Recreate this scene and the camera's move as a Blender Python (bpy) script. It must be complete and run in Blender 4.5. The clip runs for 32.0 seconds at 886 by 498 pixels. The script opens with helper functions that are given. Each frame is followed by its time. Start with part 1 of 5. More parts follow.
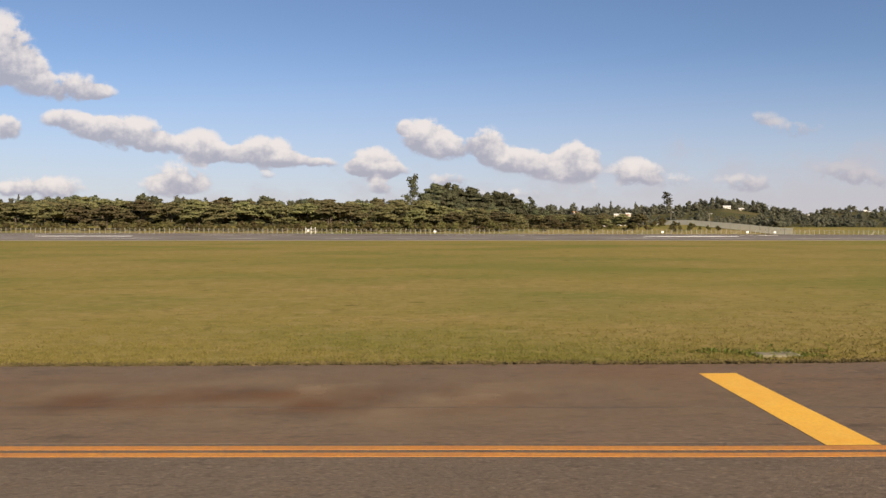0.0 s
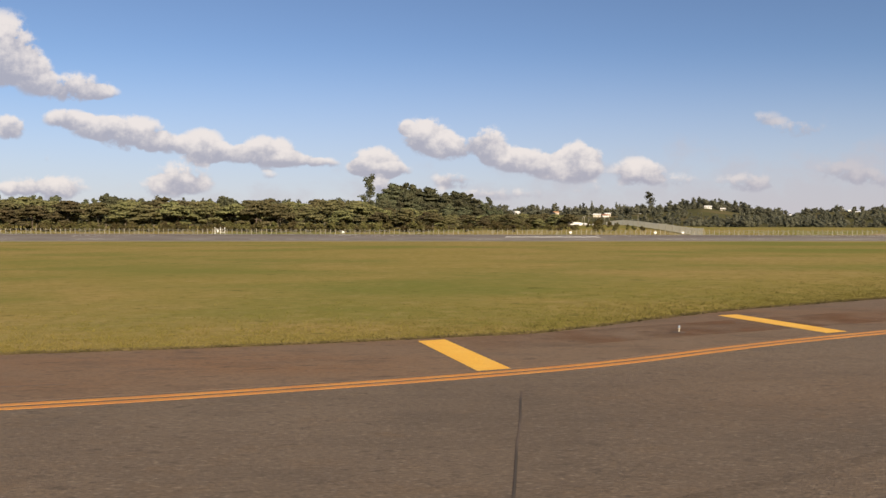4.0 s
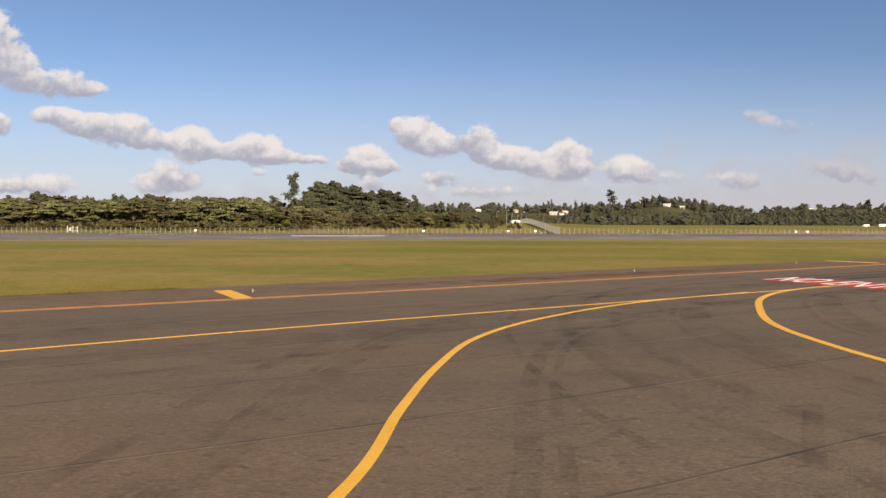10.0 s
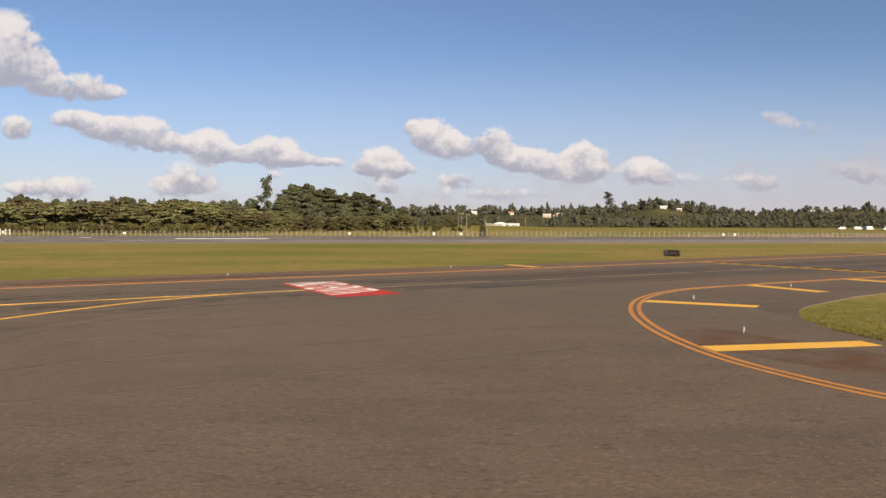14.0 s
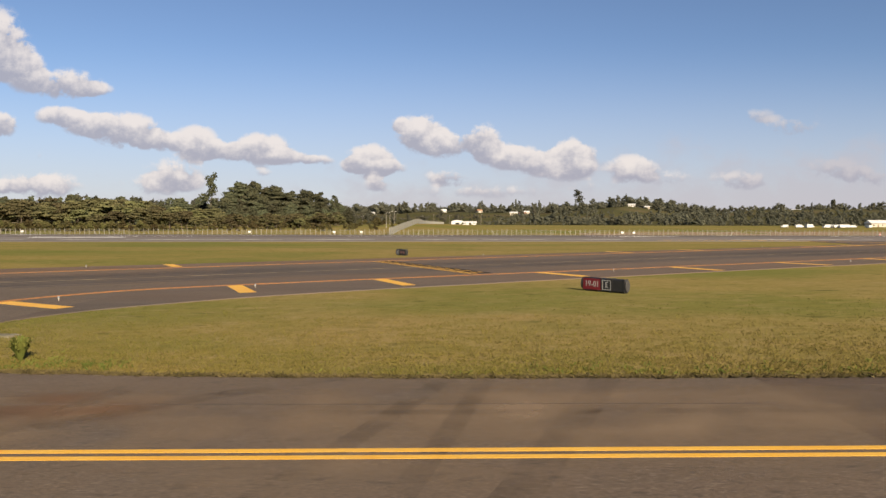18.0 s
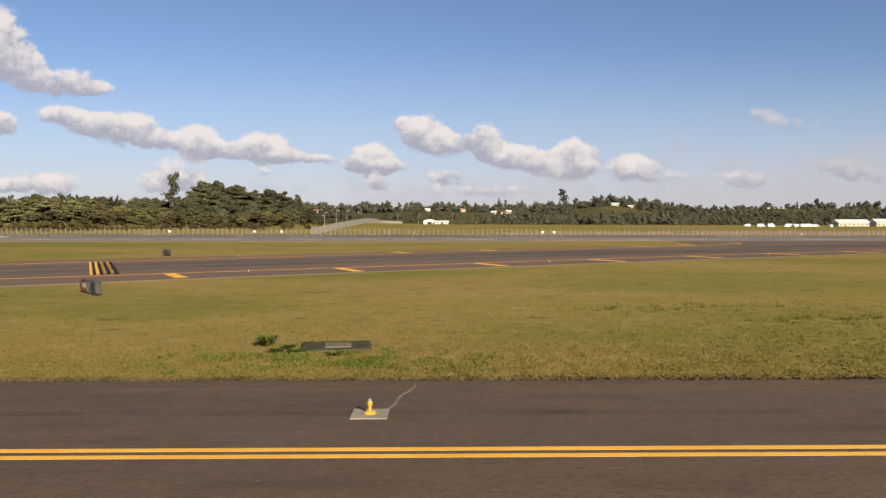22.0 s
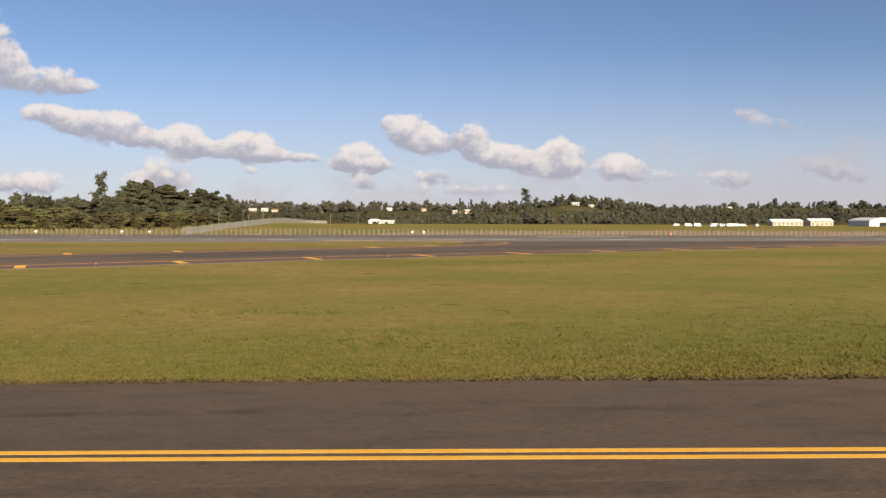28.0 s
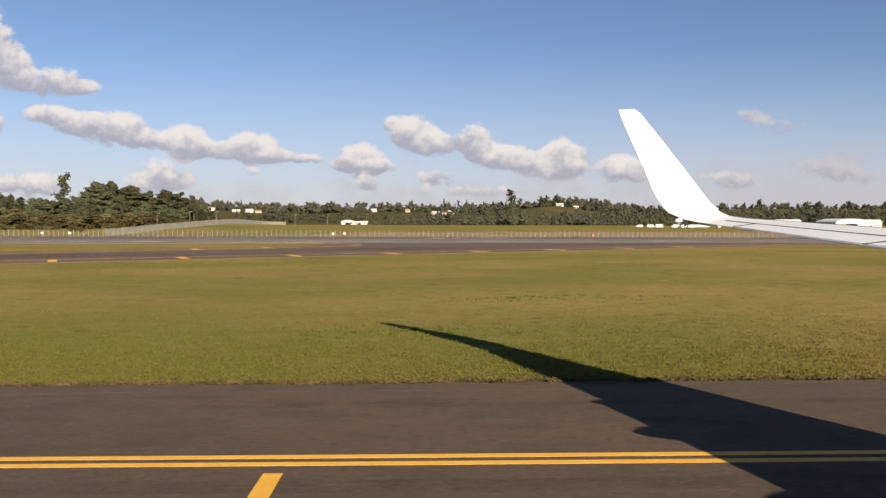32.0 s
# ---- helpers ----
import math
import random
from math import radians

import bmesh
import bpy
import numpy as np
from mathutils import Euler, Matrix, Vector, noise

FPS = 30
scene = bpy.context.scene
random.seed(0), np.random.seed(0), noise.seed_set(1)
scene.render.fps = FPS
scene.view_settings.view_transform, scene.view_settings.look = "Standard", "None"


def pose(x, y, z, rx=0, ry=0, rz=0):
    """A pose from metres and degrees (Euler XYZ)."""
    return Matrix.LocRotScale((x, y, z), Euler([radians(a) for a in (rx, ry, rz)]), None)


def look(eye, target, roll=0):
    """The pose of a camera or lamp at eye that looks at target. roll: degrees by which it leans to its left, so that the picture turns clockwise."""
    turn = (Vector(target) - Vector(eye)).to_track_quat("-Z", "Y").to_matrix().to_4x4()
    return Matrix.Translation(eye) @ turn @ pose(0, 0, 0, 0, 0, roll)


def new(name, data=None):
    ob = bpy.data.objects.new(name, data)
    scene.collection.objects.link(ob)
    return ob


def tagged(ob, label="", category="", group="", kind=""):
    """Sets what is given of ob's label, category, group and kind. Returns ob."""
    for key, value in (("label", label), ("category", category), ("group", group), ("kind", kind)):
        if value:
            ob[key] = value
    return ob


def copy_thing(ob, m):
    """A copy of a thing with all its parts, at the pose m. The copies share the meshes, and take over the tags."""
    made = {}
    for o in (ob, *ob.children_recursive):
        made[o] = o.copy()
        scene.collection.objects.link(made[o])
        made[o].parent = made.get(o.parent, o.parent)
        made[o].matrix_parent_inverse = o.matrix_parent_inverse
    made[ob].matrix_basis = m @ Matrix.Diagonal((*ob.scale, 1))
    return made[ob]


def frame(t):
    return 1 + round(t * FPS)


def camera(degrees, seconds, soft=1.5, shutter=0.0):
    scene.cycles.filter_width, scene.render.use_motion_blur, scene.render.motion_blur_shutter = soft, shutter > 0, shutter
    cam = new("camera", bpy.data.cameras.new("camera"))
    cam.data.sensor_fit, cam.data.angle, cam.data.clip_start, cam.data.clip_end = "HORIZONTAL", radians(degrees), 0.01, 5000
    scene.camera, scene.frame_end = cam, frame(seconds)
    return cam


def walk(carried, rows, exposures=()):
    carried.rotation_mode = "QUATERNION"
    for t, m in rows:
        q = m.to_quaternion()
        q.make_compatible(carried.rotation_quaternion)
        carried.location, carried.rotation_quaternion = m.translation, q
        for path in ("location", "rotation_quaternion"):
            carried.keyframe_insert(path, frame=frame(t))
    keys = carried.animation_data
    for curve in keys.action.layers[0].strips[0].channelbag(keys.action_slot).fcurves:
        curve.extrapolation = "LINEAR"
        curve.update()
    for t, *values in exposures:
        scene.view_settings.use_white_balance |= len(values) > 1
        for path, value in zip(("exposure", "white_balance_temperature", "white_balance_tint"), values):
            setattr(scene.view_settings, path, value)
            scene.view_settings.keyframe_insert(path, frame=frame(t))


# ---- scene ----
cam = camera(62.0, 32.0)
PATH = [
    (0, -0.00, 0.00, 3.75, 87.93, 0.00),
    (0.5, 4.24, -0.02, 3.77, 87.79, 0.03),
    (1, 8.49, -0.12, 3.80, 87.76, 0.05),
    (1.5, 12.65, -0.16, 3.82, 87.91, 0.11),
    (2, 16.81, -0.23, 3.85, 88.06, 0.11),
    (2.5, 20.84, -0.31, 3.87, 88.03, 0.14),
    (3, 24.86, -0.31, 3.89, 88.12, 0.14),
    (3.5, 28.86, -0.31, 3.92, 87.98, 0.15),
    (5.5, 44.26, -0.26, 4.00, 87.87, 0.13),
    (6, 48.32, -0.32, 4.03, 87.83, 0.08),
    (6.5, 52.38, -0.25, 4.05, 87.70, 0.05),
    (7, 56.44, -0.11, 4.07, 87.65, -0.01),
    (7.5, 60.50, -0.17, 4.10, 87.85, -0.09),
    (8, 64.56, -0.09, 4.12, 87.80, -0.17),
    (8.5, 68.62, -0.10, 4.14, 87.81, -0.28),
    (9, 72.58, -0.14, 4.17, 87.79, -0.39),
    (9.5, 76.56, -0.18, 4.19, 87.84, -0.50),
    (10, 80.65, -0.44, 4.21, 87.74, -0.59),
    (10.5, 84.51, -0.51, 4.24, 87.89, -0.55),
    (11, 88.48, -0.58, 4.26, 87.81, -0.47),
    (11.5, 92.40, -0.67, 4.28, 87.82, -0.28),
    (12, 96.35, -0.82, 4.31, 87.86, -0.07),
    (12.5, 100.32, -0.96, 4.33, 87.88, 0.14),
    (13, 104.22, -1.11, 4.35, 87.96, 0.34),
    (13.5, 108.08, -1.22, 4.37, 87.90, 0.48),
    (14, 111.98, -1.31, 4.40, 87.91, 0.60),
    (14.5, 116.01, -1.37, 4.42, 87.88, 0.64),
    (16.5, 131.46, -1.38, 4.51, 87.72, 0.16),
    (17, 135.30, -1.39, 4.53, 87.57, -0.04),
    (17.5, 139.09, -1.35, 4.55, 87.63, -0.22),
    (18, 142.89, -1.35, 4.58, 87.73, -0.29),
    (18.5, 146.75, -1.40, 4.60, 87.55, -0.38),
    (19, 150.45, -1.32, 4.62, 87.65, -0.34),
    (19.5, 154.07, -1.27, 4.64, 87.64, -0.28),
    (20, 157.69, -1.34, 4.66, 87.74, -0.23),
    (20.5, 161.16, -1.34, 4.68, 87.60, -0.14),
    (21, 164.54, -1.37, 4.70, 87.75, -0.07),
    (21.5, 167.90, -1.46, 4.72, 87.70, -0.10),
    (22, 171.29, -1.49, 4.74, 87.66, -0.19),
    (22.5, 174.65, -1.40, 4.76, 87.69, -0.25),
    (23, 178.00, -1.29, 4.78, 87.69, -0.35),
    (23.5, 181.37, -1.28, 4.80, 87.62, -0.45),
    (24, 184.76, -1.31, 4.82, 87.50, -0.56),
    (24.5, 188.17, -1.30, 4.84, 87.59, -0.66),
    (25, 191.60, -1.30, 4.86, 87.61, -0.75),
    (25.5, 195.02, -1.34, 4.88, 87.56, -0.83),
    (26, 198.43, -1.44, 4.90, 87.82, -0.94),
    (26.5, 201.89, -1.57, 4.92, 87.60, -1.02),
    (28.5, 215.96, -1.85, 5.00, 87.60, -1.19),
    (29, 219.37, -1.92, 5.02, 87.59, -1.17),
    (29.5, 223.06, -2.10, 5.05, 87.53, -1.18),
    (30, 226.74, -2.14, 5.07, 87.57, -1.12),
    (30.5, 230.21, -2.16, 5.09, 87.60, -1.10),
    (31, 233.72, -2.12, 5.11, 87.65, -1.06),
    (31.5, 237.39, -2.12, 5.13, 87.72, -1.04),
    (32, 241.13, -2.16, 5.15, 87.67, -1.00),
]
walk(cam, [(t, pose(x, y, z, tilt, 0, yaw)) for t, x, y, z, tilt, yaw in PATH], [(0.0, 1.0), (32.0, 1.0)])

SUN_ELEVATION, SUN_FROM = 24.4, (0.437, -0.899)          # where the sun stands, as a heading over the ground
sun = new("sun", bpy.data.lights.new("sun", "SUN"))
sun.data.energy, sun.data.angle, sun.data.color = 5.0, radians(0.53), (1.0, 0.84, 0.62)
_e = radians(SUN_ELEVATION)
sun.matrix_world = look((SUN_FROM[0] * math.cos(_e) * 100, SUN_FROM[1] * math.cos(_e) * 100, math.sin(_e) * 100), (0, 0, 0))

world = bpy.data.worlds.new("sky")
scene.world = world
world.use_nodes = True
wt = world.node_tree
wt.nodes.clear()


def wnode(kind):
    return wt.nodes.new(kind)


def wmath(op, a, b=None, c=None):
    n = wnode("ShaderNodeMath")
    n.operation = op
    for i, v in enumerate((a, b, c)):
        if v is None:
            continue
        if isinstance(v, (int, float)):
            n.inputs[i].default_value = v
        else:
            wt.links.new(v, n.inputs[i])
    return n.outputs[0]


sky = wnode("ShaderNodeTexSky")
sky.sky_type = "NISHITA"
sky.sun_disc = False
sky.sun_elevation = radians(SUN_ELEVATION)
sky.sun_rotation = math.atan2(SUN_FROM[0], SUN_FROM[1])
sky.altitude, sky.air_density, sky.dust_density, sky.ozone_density = 2100, 1.05, 0.7, 3.2
coord = wnode("ShaderNodeTexCoord")
split = wnode("ShaderNodeSeparateXYZ")
wt.links.new(coord.outputs["Generated"], split.inputs[0])
ahead = wmath("MAXIMUM", split.outputs[1], 0.02)
across = wmath("DIVIDE", split.outputs[0], ahead)
upward = wmath("DIVIDE", split.outputs[2], ahead)
flat = wnode("ShaderNodeCombineXYZ")
wt.links.new(across, flat.inputs[0])
wt.links.new(upward, flat.inputs[1])


def wnoise(scale, detail, rough, stretch=1.0):
    m = wnode("ShaderNodeMapping")
    m.inputs["Scale"].default_value = (scale, scale * stretch, scale)
    wt.links.new(flat.outputs[0], m.inputs[0])
    n = wnode("ShaderNodeTexNoise")
    n.noise_dimensions = "2D"
    n.inputs["Scale"].default_value, n.inputs["Detail"].default_value, n.inputs["Roughness"].default_value = 1.0, detail, rough
    wt.links.new(m.outputs[0], n.inputs["Vector"])
    return n.outputs[0]


# cumulus heaps: heading across, height above the horizon, half width, half height, weight (in thousandths of the distance)
HEAPS = [(-604, 236, 57, 42, 1), (-612, 214, 45, 30, 1), (-556, 200, 30, 27, 1), (-502, 180, 50, 18, .9), (-463, 173, 27, 9, .7), (-589, 127, 24, 16, .9), (-512, 138, 34, 12, .9),
         (-474, 127, 38, 15, .95), (-424, 118, 53, 22, 1), (-378, 104, 34, 13, .8), (-328, 101, 32, 22, 1), (-294, 90, 30, 13, .8), (-240, 93, 42, 20, 1), (-202, 82, 34, 10, .8), (-162, 78, 22, 7, .7),
         (-93, 78, 36, 20, 1), (-70, 68, 29, 9, .8), (-113, 72, 22, 10, .8), (-55, 127, 13, 9, .55), (-26, 114, 35, 23, 1), (10, 99, 34, 18, .9), (59, 104, 26, 22, .95), (81, 85, 34, 16, .8),
         (123, 78, 45, 18, .85), (182, 84, 34, 22, 1), (173, 65, 45, 13, .8), (-355, 62, 49, 20, .6), (-370, 45, 61, 14, .6), (-240, 62, 19, 6, .45), (-539, 44, 61, 18, .8), (-600, 42, 45, 9, .5),
         (12, 55, 33, 11, .75), (-85, 48, 18, 12, .7), (261, 67, 38, 18, .85), (311, 55, 38, 11, .45), (433, 139, 27, 9, .42), (473, 124, 45, 13, .5), (537, 68, 49, 16, .5), (586, 55, 45, 13, .5),
         (410, 52, 55, 13, .6), (-543, 86, 11, 9, .3), (-700, 255, 68, 53, .9), (-800, 148, 68, 34, .9), (701, 125, 68, 34, .8), (901, 102, 84, 38, .8), (-922, 118, 84, 38, .8), (58, 37, 122, 9, .45), (211, 45, 45, 9, .3)]
puff = wnoise(48, 8, 0.6, 1.15)
wisp = wnoise(15, 6, 0.6, 1.5)
mass, lift = None, None
for cx, cy, rx, ry, w in HEAPS:
    m = wnode("ShaderNodeVectorMath")
    m.operation = "MULTIPLY_ADD"
    wt.links.new(flat.outputs[0], m.inputs[0])
    m.inputs[1].default_value = (1000 / rx, 1000 / (ry * 1.2), 0)
    m.inputs[2].default_value = (-cx / rx, -(cy + 2) / (ry * 1.2), 0)
    r = wnode("ShaderNodeVectorMath")
    r.operation = "DOT_PRODUCT"
    wt.links.new(m.outputs[0], r.inputs[0])
    wt.links.new(m.outputs[0], r.inputs[1])
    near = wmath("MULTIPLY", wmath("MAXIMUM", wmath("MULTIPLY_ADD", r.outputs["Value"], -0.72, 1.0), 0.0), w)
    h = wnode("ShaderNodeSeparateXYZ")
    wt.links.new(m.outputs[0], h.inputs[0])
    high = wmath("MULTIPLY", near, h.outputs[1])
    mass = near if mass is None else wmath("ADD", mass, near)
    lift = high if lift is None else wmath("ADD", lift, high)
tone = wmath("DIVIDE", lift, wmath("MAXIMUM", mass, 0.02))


def smooth(value, low, high):
    n = wnode("ShaderNodeMapRange")
    n.interpolation_type = "SMOOTHSTEP"
    wt.links.new(value, n.inputs["Value"])
    n.inputs["From Min"].default_value, n.inputs["From Max"].default_value = low, high
    return n.outputs["Result"]


body = wmath("ADD", wmath("MULTIPLY_ADD", wmath("SUBTRACT", puff, 0.5), 1.25, wmath("MINIMUM", mass, 1.0)), wmath("MULTIPLY", wmath("SUBTRACT", wisp, 0.5), 1.1))
cover = wmath("MULTIPLY", smooth(body, 0.20, 0.62), wmath("MULTIPLY", smooth(mass, 0.03, 0.62), 0.92))
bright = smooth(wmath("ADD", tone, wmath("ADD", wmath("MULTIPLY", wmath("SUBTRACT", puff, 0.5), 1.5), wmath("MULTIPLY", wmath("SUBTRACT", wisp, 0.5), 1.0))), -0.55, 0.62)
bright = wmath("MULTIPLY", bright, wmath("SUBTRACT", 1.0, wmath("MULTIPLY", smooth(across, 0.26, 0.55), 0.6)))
haze = wmath("MULTIPLY", smooth(upward, 0.25, -0.03), 0.80)


def wmix(factor, a, b):
    n = wnode("ShaderNodeMix")
    n.data_type = "RGBA"
    for socket, v in ((n.inputs[0], factor), (n.inputs[6], a), (n.inputs[7], b)):
        if isinstance(v, tuple):
            socket.default_value = v
        else:
            wt.links.new(v, socket)
    return n.outputs[2]


SKY_STRENGTH = 0.053
K = 0.515 / SKY_STRENGTH
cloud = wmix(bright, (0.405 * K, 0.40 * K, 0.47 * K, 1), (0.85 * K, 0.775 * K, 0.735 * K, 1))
tinted = wnode("ShaderNodeMix")
tinted.data_type, tinted.blend_type = "RGBA", "MULTIPLY"
tinted.inputs[0].default_value, tinted.inputs[7].default_value = 1.0, (1.04, 0.968, 0.978, 1)
wt.links.new(sky.outputs[0], tinted.inputs[6])
veil = wmath("MULTIPLY", smooth(wmath("ADD", wmath("MULTIPLY", upward, -7.0), wmath("ADD", wmath("MULTIPLY", across, 0.55), wmath("MULTIPLY", wisp, 1.3))), 0.05, 0.75), 0.55)
clear = wmix(haze, tinted.outputs[2], (0.535 * K, 0.515 * K, 0.585 * K, 1))
clear = wmix(veil, clear, (0.53 * K, 0.495 * K, 0.535 * K, 1))
back = wnode("ShaderNodeBackground")
back.inputs["Strength"].default_value = SKY_STRENGTH
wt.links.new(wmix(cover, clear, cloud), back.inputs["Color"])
wt.links.new(back.outputs[0], wnode("ShaderNodeOutputWorld").inputs["Surface"])


# ---- materials ----
def material(name, color, rough=0.8, metal=0.0, vary=None, scale=1.0, amount=0.5, fine=None, fine_scale=30.0, bump=0.0, bump_scale=40.0, stretch=(1, 1, 1), per_object=0.0, glow=None, coat=0.0, spec=0.5):
    """A surface with a broad and a fine variation of its colour, and fine relief, at real-world size."""
    m = bpy.data.materials.new(name)
    m.use_nodes = True
    t = m.node_tree
    b = t.nodes["Principled BSDF"]
    b.inputs["Roughness"].default_value, b.inputs["Metallic"].default_value = rough, metal
    b.inputs["Coat Weight"].default_value, b.inputs["Specular IOR Level"].default_value = coat, spec
    col = t.nodes.new("ShaderNodeRGB")
    col.outputs[0].default_value = (*color, 1)
    out = col.outputs[0]
    geo = t.nodes.new("ShaderNodeNewGeometry")
    mp = t.nodes.new("ShaderNodeMapping")
    mp.inputs["Scale"].default_value = stretch
    t.links.new(geo.outputs["Position"], mp.inputs[0])

    def tex(s, detail, low, high):
        n = t.nodes.new("ShaderNodeTexNoise")
        n.inputs["Scale"].default_value, n.inputs["Detail"].default_value = s, detail
        t.links.new(mp.outputs[0], n.inputs["Vector"])
        r = t.nodes.new("ShaderNodeMapRange")
        r.inputs["From Min"].default_value, r.inputs["From Max"].default_value = low, high
        t.links.new(n.outputs[0], r.inputs["Value"])
        return r.outputs["Result"], n.outputs[0]

    def blend(factor, a, c, share):
        mul = t.nodes.new("ShaderNodeMath")
        mul.operation = "MULTIPLY"
        t.links.new(factor, mul.inputs[0])
        mul.inputs[1].default_value = share
        mx = t.nodes.new("ShaderNodeMix")
        mx.data_type = "RGBA"
        t.links.new(mul.outputs[0], mx.inputs[0])
        t.links.new(a, mx.inputs[6])
        mx.inputs[7].default_value = (*c, 1)
        return mx.outputs[2]

    for layer in (vary if isinstance(vary, list) else [(vary, scale, amount)] if vary else []):
        c, s, a, low, high = (*layer, 0.38, 0.66)[:5]
        out = blend(tex(s, 5, low, high)[0], out, c, a)
    if fine:
        out = blend(tex(fine_scale, 3, 0.35, 0.7)[0], out, fine, 0.5)
    if per_object:
        info = t.nodes.new("ShaderNodeObjectInfo")
        hsv = t.nodes.new("ShaderNodeHueSaturation")
        r = t.nodes.new("ShaderNodeMapRange")
        r.inputs["To Min"].default_value, r.inputs["To Max"].default_value = 1 - per_object, 1 + per_object
        t.links.new(info.outputs["Random"], r.inputs["Value"])
        t.links.new(r.outputs["Result"], hsv.inputs["Value"])
        r2 = t.nodes.new("ShaderNodeMapRange")
        r2.inputs["To Min"].default_value, r2.inputs["To Max"].default_value = 0.5 - 0.06 * per_object, 0.5 + 0.1 * per_object
        t.links.new(info.outputs["Random"], r2.inputs["Value"])
        t.links.new(r2.outputs["Result"], hsv.inputs["Hue"])
        t.links.new(out, hsv.inputs["Color"])
        out = hsv.outputs[0]
    t.links.new(out, b.inputs["Base Color"])
    if bump:
        n = t.nodes.new("ShaderNodeTexNoise")
        n.inputs["Scale"].default_value, n.inputs["Detail"].default_value = bump_scale, 4
        t.links.new(mp.outputs[0], n.inputs["Vector"])
        bp = t.nodes.new("ShaderNodeBump")
        bp.inputs["Strength"].default_value, bp.inputs["Distance"].default_value = bump, 0.05
        t.links.new(n.outputs[0], bp.inputs["Height"])
        t.links.new(bp.outputs[0], b.inputs["Normal"])
    if glow:
        b.inputs["Emission Color"].default_value, b.inputs["Emission Strength"].default_value = (*glow[0], 1), glow[1]
    return m


def leafy(name, color, other, per_object=0.25, scale=0.5):
    """Foliage: colour that changes from clump to clump and from tree to tree, a little light coming through."""
    m = material(name, color, 0.85, spec=0.08, vary=[(other, scale, 0.8)], fine=tuple(0.5 * v for v in color), fine_scale=2.2, per_object=per_object)
    t = m.node_tree
    b = t.nodes["Principled BSDF"]
    tr = t.nodes.new("ShaderNodeBsdfTranslucent")
    t.links.new(b.inputs["Base Color"].links[0].from_socket, tr.inputs["Color"])
    mx = t.nodes.new("ShaderNodeMixShader")
    mx.inputs[0].default_value = 0.38
    t.links.new(b.outputs[0], mx.inputs[1])
    t.links.new(tr.outputs[0], mx.inputs[2])
    t.links.new(mx.outputs[0], t.nodes["Material Output"].inputs["Surface"])
    return m


GRASS = material("mown_grass", (0.245, 0.188, 0.066), 0.9, spec=0.0,
                 vary=[((0.295, 0.205, 0.095), 0.04, 0.75), ((0.138, 0.148, 0.042), 0.075, 0.75, 0.47, 0.62), ((0.176, 0.156, 0.044), 0.4, 0.5), ((0.310, 0.233, 0.115), 1.1, 0.45, 0.5, 0.70), ((0.100, 0.098, 0.030), 2.4, 0.5, 0.50, 0.70), ((0.115, 0.138, 0.036), 0.024, 0.65, 0.50, 0.62), ((0.060, 0.062, 0.022), 0.9, 0.7, 0.64, 0.72)],
                 fine=(0.125, 0.107, 0.028), fine_scale=9, bump=0.6, bump_scale=6, stretch=(0.6, 1, 1))
# blades coloured darker than the sheet, to offset the low sun they catch upright
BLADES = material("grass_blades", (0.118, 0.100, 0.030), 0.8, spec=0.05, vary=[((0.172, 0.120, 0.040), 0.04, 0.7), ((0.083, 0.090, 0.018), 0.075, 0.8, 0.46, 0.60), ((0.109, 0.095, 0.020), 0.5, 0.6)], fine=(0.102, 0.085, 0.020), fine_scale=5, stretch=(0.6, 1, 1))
STRAW = material("dry_cut_grass", (0.104, 0.080, 0.035), 0.9, spec=0.1, vary=[((0.041, 0.035, 0.015), 1.5, 0.8)])
WEED = material("dark_green_weeds", (0.062, 0.080, 0.017), 0.85, spec=0.04, vary=[((0.125, 0.122, 0.030), 0.8, 0.8)])
ASPHALT = material("taxiway_asphalt", (0.156, 0.115, 0.082), 0.9, spec=0.16,
                   vary=[((0.100, 0.077, 0.058), 0.06, 0.8), ((0.177, 0.105, 0.058), 0.10, 0.6, 0.48, 0.70), ((0.172, 0.130, 0.094), 0.4, 0.5, 0.45, 0.7), ((0.080, 0.064, 0.050), 1.0, 0.45, 0.5, 0.75), ((0.160, 0.105, 0.062), 2.4, 0.4, 0.54, 0.74), ((0.128, 0.102, 0.078), 0.022, 0.5, 0.46, 0.60), ((0.046, 0.038, 0.032), 5.5, 0.6, 0.60, 0.72), ((0.200, 0.160, 0.120), 9.0, 0.5, 0.62, 0.74), ((0.062, 0.049, 0.038), 13.0, 0.5, 0.54, 0.68), ((0.235, 0.185, 0.140), 17.0, 0.55, 0.56, 0.70)],
                   fine=(0.052, 0.041, 0.034), fine_scale=30, bump=0.4, bump_scale=45, stretch=(0.45, 1, 1))
NEW_ASPHALT = material("newer_taxiway_asphalt", (0.116, 0.082, 0.059), 0.9, spec=0.16,
                       vary=[((0.074, 0.054, 0.041), 0.07, 0.85), ((0.130, 0.086, 0.055), 0.2, 0.6, 0.44, 0.68), ((0.094, 0.074, 0.059), 0.7, 0.5), ((0.041, 0.033, 0.027), 1.6, 0.5, 0.5, 0.72), ((0.042, 0.033, 0.026), 12.0, 0.5, 0.55, 0.69), ((0.165, 0.122, 0.092), 17.0, 0.5, 0.57, 0.71)], fine=(0.041, 0.032, 0.026), fine_scale=28, bump=0.35, bump_scale=45, stretch=(0.3, 1, 1))
SEAM = material("tar_seam", (0.054, 0.044, 0.037), 0.85, spec=0.2, vary=[((0.092, 0.069, 0.054), 0.5, 1.0, 0.42, 0.58)])
